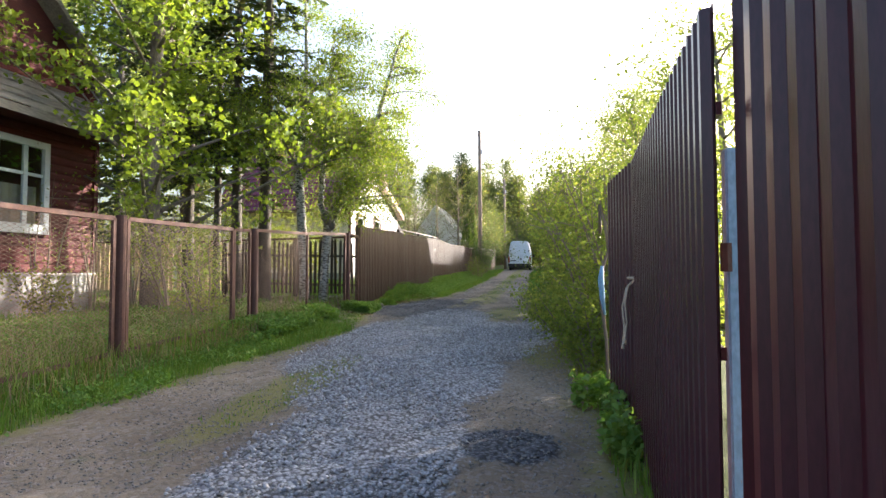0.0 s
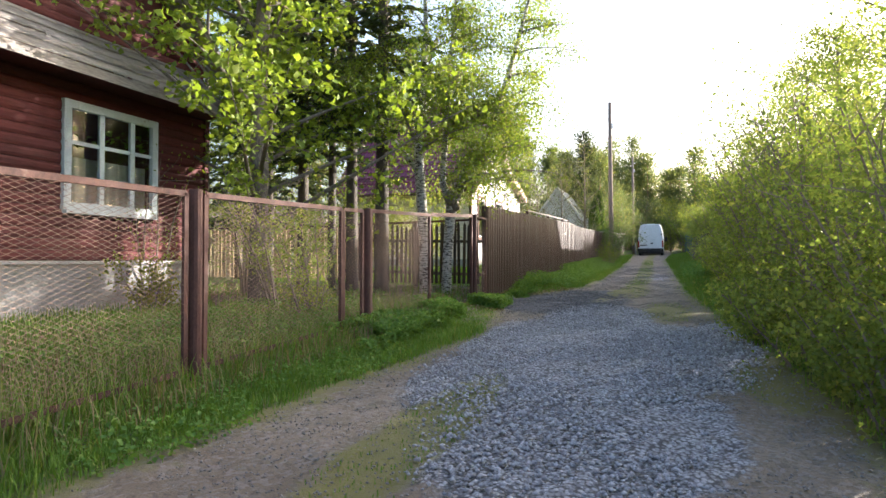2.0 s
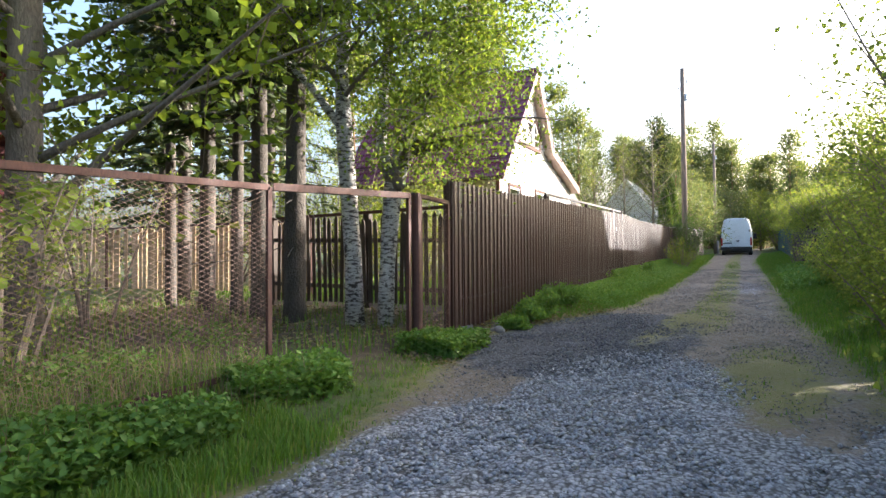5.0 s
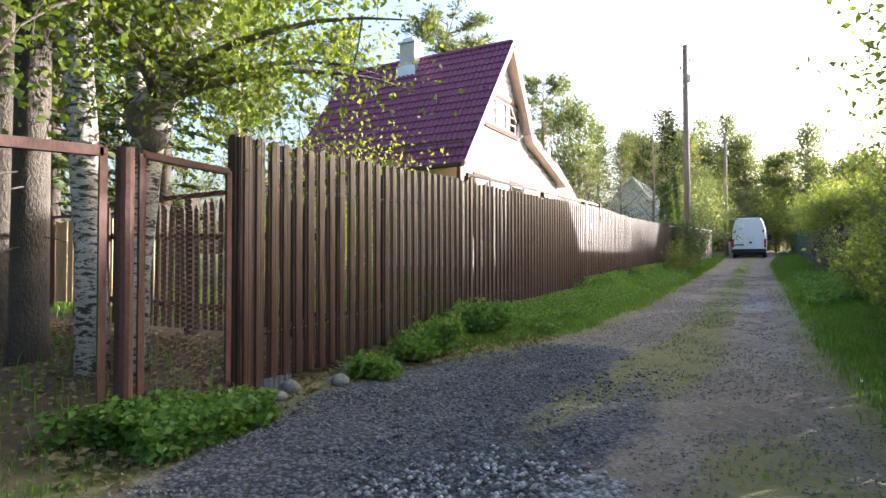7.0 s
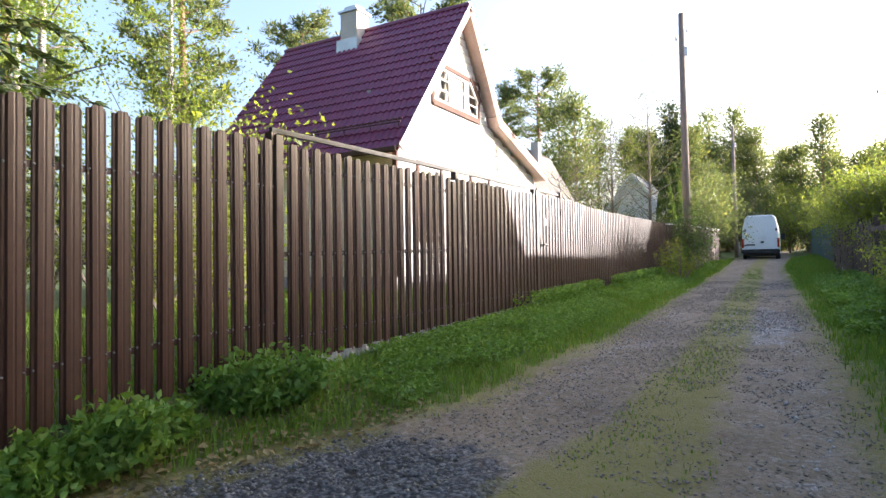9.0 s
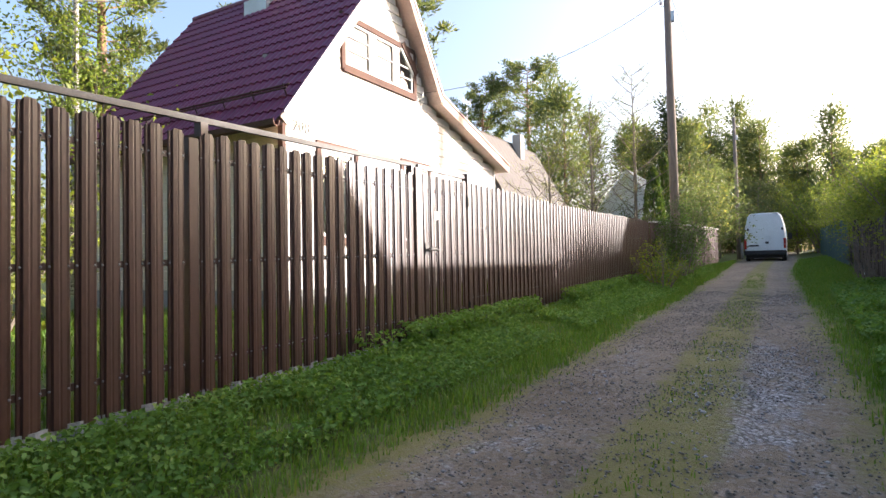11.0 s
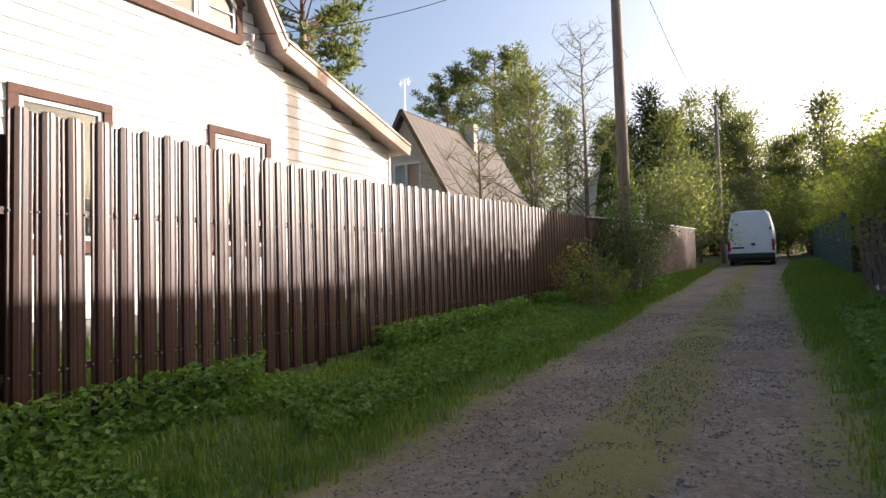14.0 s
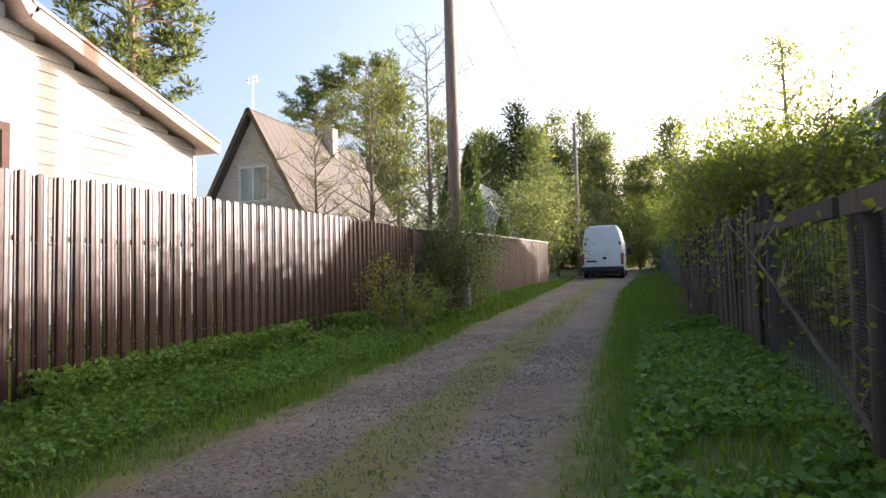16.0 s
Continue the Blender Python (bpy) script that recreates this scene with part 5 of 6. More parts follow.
# ---- burgundy gate at the start of the lane ----
def corrugated(length, h0, h1, z0, pitch=0.115, depth=0.028, n=8):
    """A ribbed sheet along +y, its foot at z0 and its top rising from h0 to h1."""
    prof = [(0.0, 0), (0.28, 0), (0.40, 1), (0.72, 1), (0.84, 0)]
    ys = []
    y = 0.0
    while y < length:
        ys += [(y + p * pitch, d * depth) for p, d in prof if y + p * pitch <= length]
        y += pitch
    vs, fs = [], []
    for y, d in ys:
        t = y / length
        top = h0 + (h1 - h0) * t
        vs += [(-d, y, z0), (-d, y, top), (-d + 0.004, y, z0), (-d + 0.004, y, top)]
    for i in range(len(ys) - 1):
        o = 4 * i
        fs += [(o, o + 4, o + 5, o + 1), (o + 2, o + 3, o + 7, o + 6), (o + 1, o + 5, o + 7, o + 3), (o, o + 2, o + 6, o + 4)]
    return Shape().add(vs, fs)


def place(ob, x, y, z, turn):
    ob.location = (x, y, z)
    ob.rotation_euler = (0, 0, radians(turn))
    return ob


leaf = place(tagged(new("gate_leaf", corrugated(2.48, 2.02, 2.03, 0.0, 0.098).mesh("gate_leaf", BURGUNDY)), "burgundy ribbed steel gate leaf standing open", "gate", "burgundy gate"), 1.22, 3.62, 0.1, -3.1)
leaf2 = place(tagged(new("gate_leaf", corrugated(0.92, 1.98, 1.94, 0.0, 0.098).mesh("gate_leaf", BURGUNDY)), "burgundy ribbed steel gate leaf with a rope latch", "gate", "burgundy gate"), 1.37, 6.13, 0.17, 6.3)
for ob, ln in ((leaf, 2.48), (leaf2, 0.92)):
    for z in (0.3, 1.0, 1.75):
        r = new("rail", Shape().beam((0.03, 0.14, z), (0.03, ln - 0.05, z), 0.04, 0.04).mesh("rail", BURGUNDY))
        r.parent = ob
near_panel = place(tagged(new("fence_panel", corrugated(2.8, 2.5, 2.5, 0.0, 0.15, 0.03).mesh("fence_panel", BURGUNDY)), "burgundy ribbed steel fence panel", "fence", "burgundy gate"), 1.33, 0.95, 0.08, 0.0)
post = thing("gate_post", (1.42, 3.9, 0.1), "square steel gate post in chipped pale blue paint", "post")
part("post_tube", Shape().box((1.372, 4.07, -0.2), (1.428, 4.126, 1.79)), BLUEPAINT, post, bevel=0.006)
part("hinge", Shape().tube([(1.365, 4.06, 1.35), (1.365, 4.06, 1.45)], [0.02, 0.02], 8), RUST, post)
rope = Shape()
rope.tube([(1.34, 6.1, 1.31), (1.29, 6.08, 1.27), (1.265, 6.06, 1.15), (1.275, 6.05, 1.02), (1.26, 6.05, 0.92), (1.262, 6.05, 0.87)], [0.006, 0.006, 0.006, 0.006, 0.007, 0.012], 7)
rope.tube([(1.34, 6.12, 1.31), (1.28, 6.1, 1.25), (1.25, 6.09, 1.12), (1.262, 6.08, 0.98), (1.25, 6.07, 0.88), (1.247, 6.07, 0.84)], [0.006, 0.006, 0.006, 0.006, 0.007, 0.012], 7)
rope.tube([(1.37, 6.04, 1.31), (1.31, 6.03, 1.32), (1.295, 6.1, 1.32), (1.31, 6.2, 1.32), (1.36, 6.22, 1.31)], [0.011] * 5, 7)
solo("rope", rope, ROPE, "pale hemp rope knotted round the gate edge", "rope", smooth=True)
hook_post = thing("bent_post", (1.24, 7.15, ground(1.24, 7.15)), "bent grey pipe with a pale blue rag beside the gate", "post")
part("pipe", Shape().tube([(1.26, 7.15, 0.15), (1.24, 7.15, 0.8), (1.2, 7.15, 1.15), (1.22, 7.15, 1.42), (1.27, 7.15, 1.55), (1.24, 7.15, 1.8), (1.2, 7.15, 1.95), (1.2, 7.15, 1.7)], [0.014] * 8, 8), OLDWOOD, hook_post, smooth=True)
part("rag", Shape().tube([(1.21, 7.13, 1.42), (1.2, 7.13, 1.3), (1.21, 7.13, 1.15), (1.23, 7.13, 1.0)], [0.012, 0.026, 0.022, 0.01], 8), BLUEPAINT, hook_post, smooth=True)

# ---- fences on the other side of the lane ----
right_fence = thing("old_board_fence", (1.5, 34, ground(1.5, 34)), "dark weathered board fence leaning under shrubs", "fence")
DB = Shape().box((-0.01, -0.075, 0), (0.01, 0.075, 1.5)).mesh("board", DARKWOOD)


def board_run(root, x0, y0, x1, y1, h, pitch, mesh):
    n = int(math.hypot(x1 - x0, y1 - y0) / pitch)
    ang = math.atan2(-(x1 - x0), y1 - y0)
    for i in range(n):
        t = (i + 0.5) / n
        x, y = x0 + (x1 - x0) * t, y0 + (y1 - y0) * t
        ob = new("board", mesh)
        ob.location = (x + random.uniform(-0.01, 0.01), y, ground(x, y) - 0.02)
        ob.rotation_euler = (radians(random.uniform(-1.5, 1.5)), radians(random.uniform(-1, 1)), ang)
        ob.scale = (1, 1, h * random.uniform(0.95, 1.03) / 1.5)
        ob.parent = root
        ob.matrix_parent_inverse = Matrix.Translation(-Vector(root.location))


board_run(right_fence, 1.33, 33.1, 1.05, 40.5, 1.4, 0.165, DB)
for x, y in ((1.36, 33.1), (1.27, 35.5), (1.18, 38.0), (1.08, 40.4)):
    part("post", Shape().box((x, y - 0.05, 0.5), (x + 0.1, y + 0.05, ground(x, y) + 1.5)), DARKWOOD, right_fence, bevel=0.01)
for z in (0.4, 1.3):
    part("rail", Shape().beam((1.37, 33.0, ground(1.4, 33) + z), (1.09, 40.5, ground(1.1, 40.5) + z), 0.04, 0.07), DARKWOOD, right_fence)
near_posts = thing("netting_fence", (1.55, 29.5, ground(1.55, 29.5)), "dark wire netting between grey wooden posts", "fence")
for x, y in ((1.22, 27.4), (1.26, 29.9), (1.31, 30.3), (1.36, 32.7)):
    part("post", Shape().tube([(x, y, 0.4), (x + 0.02, y, ground(x, y) + 1.22)], [0.045, 0.04], 9), DARKWOOD, near_posts, smooth=True)
for (xa, ya), (xb, yb) in (((1.23, 27.4), (1.26, 30.05)), ((1.27, 30.2), (1.33, 32.75))):
    part("top_rail", Shape().beam((xa - 0.05, ya, ground(xa, ya) + 1.18), (xb - 0.05, yb, ground(xb, yb) + 1.18), 0.03, 0.1), DARKWOOD, near_posts, bevel=0.004)
v, f = [], []
for k in range(60):
    for (ya, za, yb, zb) in ((26.0 + k * 0.117, 0, 26.0 + k * 0.117, 1.2), (26.0, 0.02 * k, 33.0, 0.02 * k)):
        n0 = len(v)
        ga, gb = ground(1.3, ya) + 0.03, ground(1.3, yb) + 0.03
        r = 0.002
        xa, xb = 1.2 + (ya - 26) * 0.022, 1.2 + (yb - 26) * 0.022
        v += [(xa - r, ya - r, ga + za), (xa + r, ya + r, ga + za + r), (xb - r, yb - r, gb + zb), (xb + r, yb + r, gb + zb + r)]
        f += [(n0, n0 + 1, n0 + 3, n0 + 2)]
part("netting", Shape().add(v, f), DARK, near_posts)
green_fence = thing("netting_screen", (1.2, 52, ground(1.2, 52)), "dark green netting screen beside the parked van", "fence")
n = 24
vs, fs = [], []
for i in range(n + 1):
    y = 44 + 26 * i / n
    x = 1.15 + 0.05 * math.sin(i * 1.9)
    vs += [(x, y, ground(x, y)), (x, y, ground(x, y) + 1.7), (x + 0.02, y, ground(x, y)), (x + 0.02, y, ground(x, y) + 1.7)]
for i in range(n):
    o = 4 * i
    fs += [(o, o + 4, o + 5, o + 1), (o + 2, o + 3, o + 7, o + 6), (o + 1, o + 5, o + 7, o + 3)]
part("screen", Shape().add(vs, fs), NETTING, green_fence)
for y in range(44, 71, 3):
    part("post", Shape().tube([(1.22, y, 1), (1.22, y, ground(1.2, y) + 1.8)], [0.035, 0.035], 8), DARK, green_fence)
solo("white_pipe", Shape().tube([(1.12, 38.6, ground(1.1, 38.6) + 0.06), (1.2, 37.0, ground(1.2, 37) + 0.07), (1.3, 35.6, ground(1.3, 35.6) + 0.05)], [0.06, 0.06, 0.06], 10), SIDING, "pale pipe lying in the verge grass", "pipe", smooth=True)

# ---- trees and shrubs ----
def curve_pts(a, d, length, bend, n=6, wob=0.06):
    """Points of a limb from a along d that bends towards bend."""
    pts, p, v = [Vector(a)], Vector(a), Vector(d).normalized()
    for i in range(n):
        v = (v + Vector(bend) * (1.0 / n) + Vector((random.uniform(-wob, wob), random.uniform(-wob, wob), random.uniform(-wob, wob)))).normalized()
        p = p + v * (length / n)
        pts.append(p.copy())
    return pts


def taper(r0, r1, n):
    return [r0 + (r1 - r0) * (i / (n - 1)) ** 0.8 for i in range(n)]


def leaves_round(points, per, spread, flat=0.7):
    """Leaf places in clumps round the given points."""
    pts = np.asarray([tuple(p) for p in points])
    k = np.repeat(pts, per, axis=0)
    return k + rng.normal(size=k.shape) * np.array([spread, spread, spread * flat])


def broadleaf(name, label, stems, limbs, limb_len, leaf_mat, bark, size, per, spread, low=0.3, droop=-0.2, wide=0.65, subs=4, up=0.35, group="", rise=0.55, facing=None):
    """stems: lists of (points, radii). Limbs leave each stem above a share low of its height."""
    base = stems[0][0][0]
    tree = thing(name, (base[0], base[1], ground(base[0], base[1])), label, "tree", group)
    tips, twigs = [], Shape()
    for pts, radii in stems:
        part("trunk", Shape().tube(pts, radii, 12), bark, tree, smooth=True)
        P = [Vector(p) for p in pts]
        for i in range(limbs):
            t = low + (1 - low) * (i + random.random() * 0.8) / limbs
            f = min(t, 0.999) * (len(P) - 1)
            a = P[int(f)].lerp(P[int(f) + 1], f % 1)
            r = radii[int(f)] * 0.33
            ang = i * 2.4 + random.uniform(-0.5, 0.5)
            if facing is not None:
                ang = facing + random.uniform(-1.6, 1.6)
            ln = limb_len * (1.15 - 0.75 * t) * random.uniform(0.7, 1.2)
            lp = curve_pts(a, (math.cos(ang), math.sin(ang), rise), ln, (0, 0, droop), 6)
            lm = part("limb", Shape().tube(lp, taper(max(r, 0.012), 0.005, 7), 6), BARK if bark is BIRCH_BARK else bark, tree, smooth=True)
            for s in range(subs):
                q = lp[random.randint(1, 6)]
                d = Vector((random.uniform(-1, 1), random.uniform(-1, 1), random.uniform(-0.3, 0.7)))
                sp = curve_pts(q, d, ln * random.uniform(0.25, 0.5), (0, 0, droop * 1.6), 4, 0.12)
                twigs.tube(sp, taper(0.008, 0.003, 5), 4, False)
                tips += sp[1:]
            tips += lp[3:]
        tips += [P[-1]]
    tagged(part("twig_mass", twigs, TWIG, tree), kind="stuff")
    pos = leaves_round(tips, per, spread)
    part("crown", leaf_mesh("crown", pos, size, leaf_mat, wide, up), leaf_mat, tree)
    return tree


def spruce(x, y, h, r, bare, label, lush=1.0, reach=1.7):
    g = ground(x, y)
    tree = thing("spruce_tree", (x, y, g), label, "tree", "spruce grove")
    lean = random.uniform(-0.15, 0.15)
    part("trunk", Shape().tube([(x, y, g - 0.2), (x, y, g + 0.3), (x + lean * 0.4, y, g + h * 0.5), (x + lean, y, g + h)], [r * 1.25, r, r * 0.7, 0.02], 12), SPRUCE_BARK, tree, smooth=True)
    sh, pos, way = Shape(), [], []
    z = bare
    while z < h - 0.2:
        ln = reach * (1 - z / h) ** 0.7 + 0.25
        for k in range(5):
            a = random.uniform(0, 6.28)
            s = Vector((x + lean * z / h, y, g + z))
            pts = curve_pts(s, (math.cos(a), math.sin(a), 0.12), ln * random.uniform(0.7, 1.15), (0, 0, -0.45), 5, 0.05)
            sh.tube(pts, taper(0.018, 0.004, 6), 4, False)
            for i in range(int(26 * lush * ln)):
                f = random.uniform(0.15, 0.999) * 5
                q = pts[int(f)].lerp(pts[int(f) + 1], f % 1)
                side = Vector((-math.sin(a), math.cos(a), 0)) * random.choice((-1, 1))
                w = (side * 0.7 + Vector((math.cos(a), math.sin(a), 0)) * 0.7 + Vector((0, 0, random.uniform(-0.7, 0.1)))).normalized()
                pos.append(q + w * 0.11)
                way.append(w)
        z += random.uniform(0.28, 0.5)
    for k in range(int(bare * 4)):
        a, z = random.uniform(0, 6.28), random.uniform(0.8, bare)
        pts = curve_pts((x, y, g + z), (math.cos(a), math.sin(a), -0.1), random.uniform(0.3, 1.0), (0, 0, -0.2), 3, 0.1)
        sh.tube(pts, [0.01, 0.008, 0.006, 0.003], 4, False)
    tagged(part("branch_mass", sh, SPRUCE_BARK, tree), kind="stuff")
    part("crown", leaf_mesh("crown", np.array([tuple(p) for p in pos]), 0.27, SPRUCE, 0.3, 0.8, 0.05, np.array([tuple(w) for w in way])), SPRUCE, tree)
    return tree


def pine(x, y, h, label, crown=0.5, wide=2.2, tufts=60, base=None, group="pines behind the plots", fine=60):
    g = ground(x, y) if base is None else base
    tree = thing("pine_tree", (x, y, g), label, "tree", group)
    part("trunk", Shape().tube([(x, y, g - 0.3), (x + 0.1, y, g + h * 0.4), (x - 0.05, y, g + h * 0.75), (x, y, g + h * 0.98)], [0.19 * h / 12, 0.15 * h / 12, 0.09 * h / 12, 0.03], 9), PINE_BARK, tree, smooth=True)
    sh, cl = Shape(), []
    for i in range(tufts // 4):
        t = 1 - crown * random.random() ** 1.3
        a = random.uniform(0, 6.28)
        ln = wide * (0.35 + 0.65 * math.sin(math.pi * min(1, (1 - t) / crown * 0.8 + 0.12))) * random.uniform(0.6, 1.1)
        pts = curve_pts((x, y, g + h * t * 0.97), (math.cos(a), math.sin(a), 0.3), ln, (0, 0, 0.3), 5, 0.12)
        sh.tube(pts, taper(0.045, 0.01, 6), 4, False)
        cl += [pts[3], pts[4], pts[5], pts[5] + Vector((random.uniform(-0.4, 0.4), random.uniform(-0.4, 0.4), 0.25))]
    tagged(part("branch_mass", sh, PINE_BARK, tree), kind="stuff")
    cpos = np.repeat(np.array([tuple(c) for c in cl]), fine, axis=0)
    off = rng.normal(size=cpos.shape)
    off /= np.linalg.norm(off, axis=1)[:, None]
    pos = cpos + off * rng.uniform(0.05, 0.62, (len(cpos), 1)) * np.array([1, 1, 0.45])
    part("crown", leaf_mesh("crown", pos, 0.27, PINE, 0.3, 0.2, 0.04, off + np.array([0, 0, 0.5])), PINE, tree)
    return tree


def shrub(name, x, y, h, w, leaf_mat, label, size=0.055, stems=9, per=14, spread=0.13, bark=None, length=None, group="", category="shrub", up=0.3, sub=5, wide=0.6, rise=1.0, reach=None):
    g = ground(x, y)
    root = thing(name, (x, y, g), label, category, group)
    tips, sh = [], Shape()
    for i in range(stems):
        a, out = random.uniform(0, 6.28), random.uniform(0.0, 1.0)
        b = Vector((x + math.cos(a) * w * 0.25 * out, y + math.sin(a) * w * 0.35 * out, g - 0.05))
        hh = h * random.uniform(0.55, 1.05)
        pts = curve_pts(b, (math.cos(a) * out * w / h * 0.8, math.sin(a) * out * w / h * 0.8, rise), hh, (math.cos(a) * 0.25, math.sin(a) * 0.25, -0.1), 7, 0.07)
        sh.tube(pts, taper(0.012 + 0.006 * h, 0.004, 8), 5, False)
        tips += pts[3:]
        for k in range(sub):
            q = pts[random.randint(1, 6)]
            d = Vector((random.uniform(-1, 1), random.uniform(-1, 1), random.uniform(0.0, 1.0)))
            sp = curve_pts(q, d, hh * random.uniform(0.18, 0.4), (0, 0, 0.15), 4, 0.12)
            sh.tube(sp, taper(0.007, 0.003, 5), 4, False)
            tips += sp[1:]
    tagged(part("stem_mass", sh, bark or TWIG, root), kind="stuff")
    if per:
        pos = leaves_round(tips, per, spread, 0.9)
        pos[:, 2] = np.maximum(pos[:, 2], g + 0.04)
        part("foliage", leaf_mesh("foliage", pos, size, leaf_mat, wide, up), leaf_mat, root)
    return root


random.seed(11)
# maple by the red house
mg = ground(-7.06, 12.6)
broadleaf("maple_tree", "grey-barked maple with fresh yellow-green leaves", [([(-7.06, 12.6, mg - 0.2), (-7.05, 12.6, 2.2), (-7.1, 12.62, 4.6), (-7.0, 12.7, 7.0), (-7.1, 12.7, 10.5)], [0.2, 0.17, 0.15, 0.11, 0.03])],
          34, 3.8, MAPLE, BARK, 0.12, 14, 0.17, 0.2, -0.15, 0.85, 5, 1.2)
# two birches at the fence corner
bg = ground(-5.1, 15.7)
broadleaf("birch_tree", "white-barked birch with light green leaves beside the fence", [([(-5.1, 15.7, bg - 0.2), (-5.12, 15.68, 1.6), (-5.2, 15.6, 3.3), (-5.25, 15.6, 4.1), (-5.1, 15.7, 6.2), (-5.2, 15.8, 9.5)], [0.14, 0.115, 0.11, 0.09, 0.055, 0.015]), ([(-5.2, 15.6, 3.3), (-5.65, 15.5, 3.9), (-6.3, 15.35, 4.6), (-6.9, 15.3, 5.6)], [0.06, 0.05, 0.035, 0.01])],
          24, 2.3, BIRCH, BIRCH_BARK, 0.055, 17, 0.19, 0.5, -0.5, 0.7, 6, 0.1)
forked = broadleaf("birch_tree", "forked birch with a dark burl leaning over the fence", [([(-4.66, 15.75, bg - 0.2), (-4.62, 15.75, 1.5), (-4.55, 15.78, 2.5), (-4.5, 15.8, 2.75), (-4.2, 15.9, 3.4), (-3.6, 16.3, 4.8), (-2.95, 16.8, 7.6)], [0.12, 0.1, 0.12, 0.15, 0.1, 0.08, 0.02]),
                                                                             ([(-4.55, 15.78, 2.6), (-4.75, 15.8, 3.1), (-4.7, 15.9, 4.6), (-4.5, 16.0, 7.4)], [0.09, 0.075, 0.055, 0.015])],
          30, 2.5, BIRCH, BIRCH_BARK, 0.055, 17, 0.19, 0.52, -0.75, 0.7, 7, 0.1, facing=0.4)
burl = Shape()
for dx, dy, dz, r in ((0.02, -0.06, 0.0, 0.13), (0.09, -0.03, -0.12, 0.1), (-0.08, -0.05, 0.1, 0.1), (0.1, -0.05, 0.12, 0.09), (0.0, -0.04, -0.22, 0.09)):
    c = Vector((-4.53 + dx, 15.78 + dy, 2.68 + dz))
    burl.tube([c + Vector((0, 0, k * r)) for k in (-0.95, -0.6, 0.0, 0.6, 0.95)], [r * 0.3, r * 0.8, r, r * 0.8, r * 0.3], 9)
part("burl", burl, BARK, forked, "dark knobbly burl", True)
for x, y, h, r, bare in ((-6.2, 15.75, 14, 0.16, 4.2), (-7.03, 15.9, 13, 0.14, 3.5), (-7.67, 16.05, 12, 0.10, 3.2), (-8.64, 16.3, 14, 0.14, 3.3), (-9.7, 16.4, 12, 0.1, 2.7), (-10.6, 17.4, 13, 0.12, 2.4)):
    spruce(x, y, h, r, bare, "tall dark spruce with a bare lower trunk")
for x, y, h in ((-13.5, 19.8, 13), (-16, 21, 12), (-12.2, 21.5, 14)):
    spruce(x, y, h, 0.15, 2.0, "tall dark spruce behind the grove", 0.8, 2.0)
shrub("sapling", -6.0, 11.9, 2.5, 1.1, SHRUB, "thin leafy sapling behind the wire fence", 0.05, 11, 9, 0.1, group="saplings behind the wire fence")
shrub("sapling", -4.8, 10.9, 1.6, 0.7, SHRUB, "thin leafy sapling behind the wire fence", 0.045, 8, 8, 0.08, group="saplings behind the wire fence")
# sunlit bushes far behind the grove
for x, y, h, w in ((-12.5, 15.0, 2.6, 2.2), (-15.5, 23, 4.0, 4), (-11.5, 24, 4.2, 4), (-18.5, 20, 4.5, 4), (-8.5, 23.0, 3.4, 3), (-20, 26, 6, 5), (-15.5, 29, 7, 4)):
    shrub("lilac_bush", x, y, h, w, YELLOW, "sunlit yellow-green bush behind the plots", 0.09, 14, 14, 0.25, group="bushes behind the plots")
for x, y in ((-8.9, 13.2), (-9.2, 12.2), (-8.8, 14.4)):
    shrub("climbing_shrub", x, y, 2.9, 0.9, SHRUB, "thin leafy shrub against the red wall", 0.05, 6, 4, 0.12, group="shrubs by the red house")
shrub("currant_bush", -8.3, 11.4, 1.0, 0.8, YELLOW, "young yellow-green bush by the foundation", 0.07, 6, 8, 0.1)

# hedge along the opposite side
random.seed(5)
HEDGE = [(1.75, 8.9, 2.3, 1.1), (1.6, 9.9, 2.8, 1.2), (1.7, 11.0, 3.2, 1.4), (1.5, 12.2, 3.3, 1.4), (1.85, 13.4, 3.7, 1.4), (1.65, 14.6, 3.4, 1.3), (1.9, 15.9, 3.7, 1.4), (1.8, 17.2, 3.5, 1.3), (1.95, 18.6, 3.4, 1.3),
         (1.9, 20.0, 3.1, 1.3), (1.9, 21.6, 2.7, 1.2), (1.8, 23.2, 2.1, 1.2), (1.8, 25.0, 2.0, 1.2)]
for x, y, h, w in HEDGE:
    shrub("hedge_shrub", x, y, h, w, SHRUB, "dense green hedge shrub at the lane edge", 0.05, 14, 15, 0.18, group="hedge along the lane", sub=6)
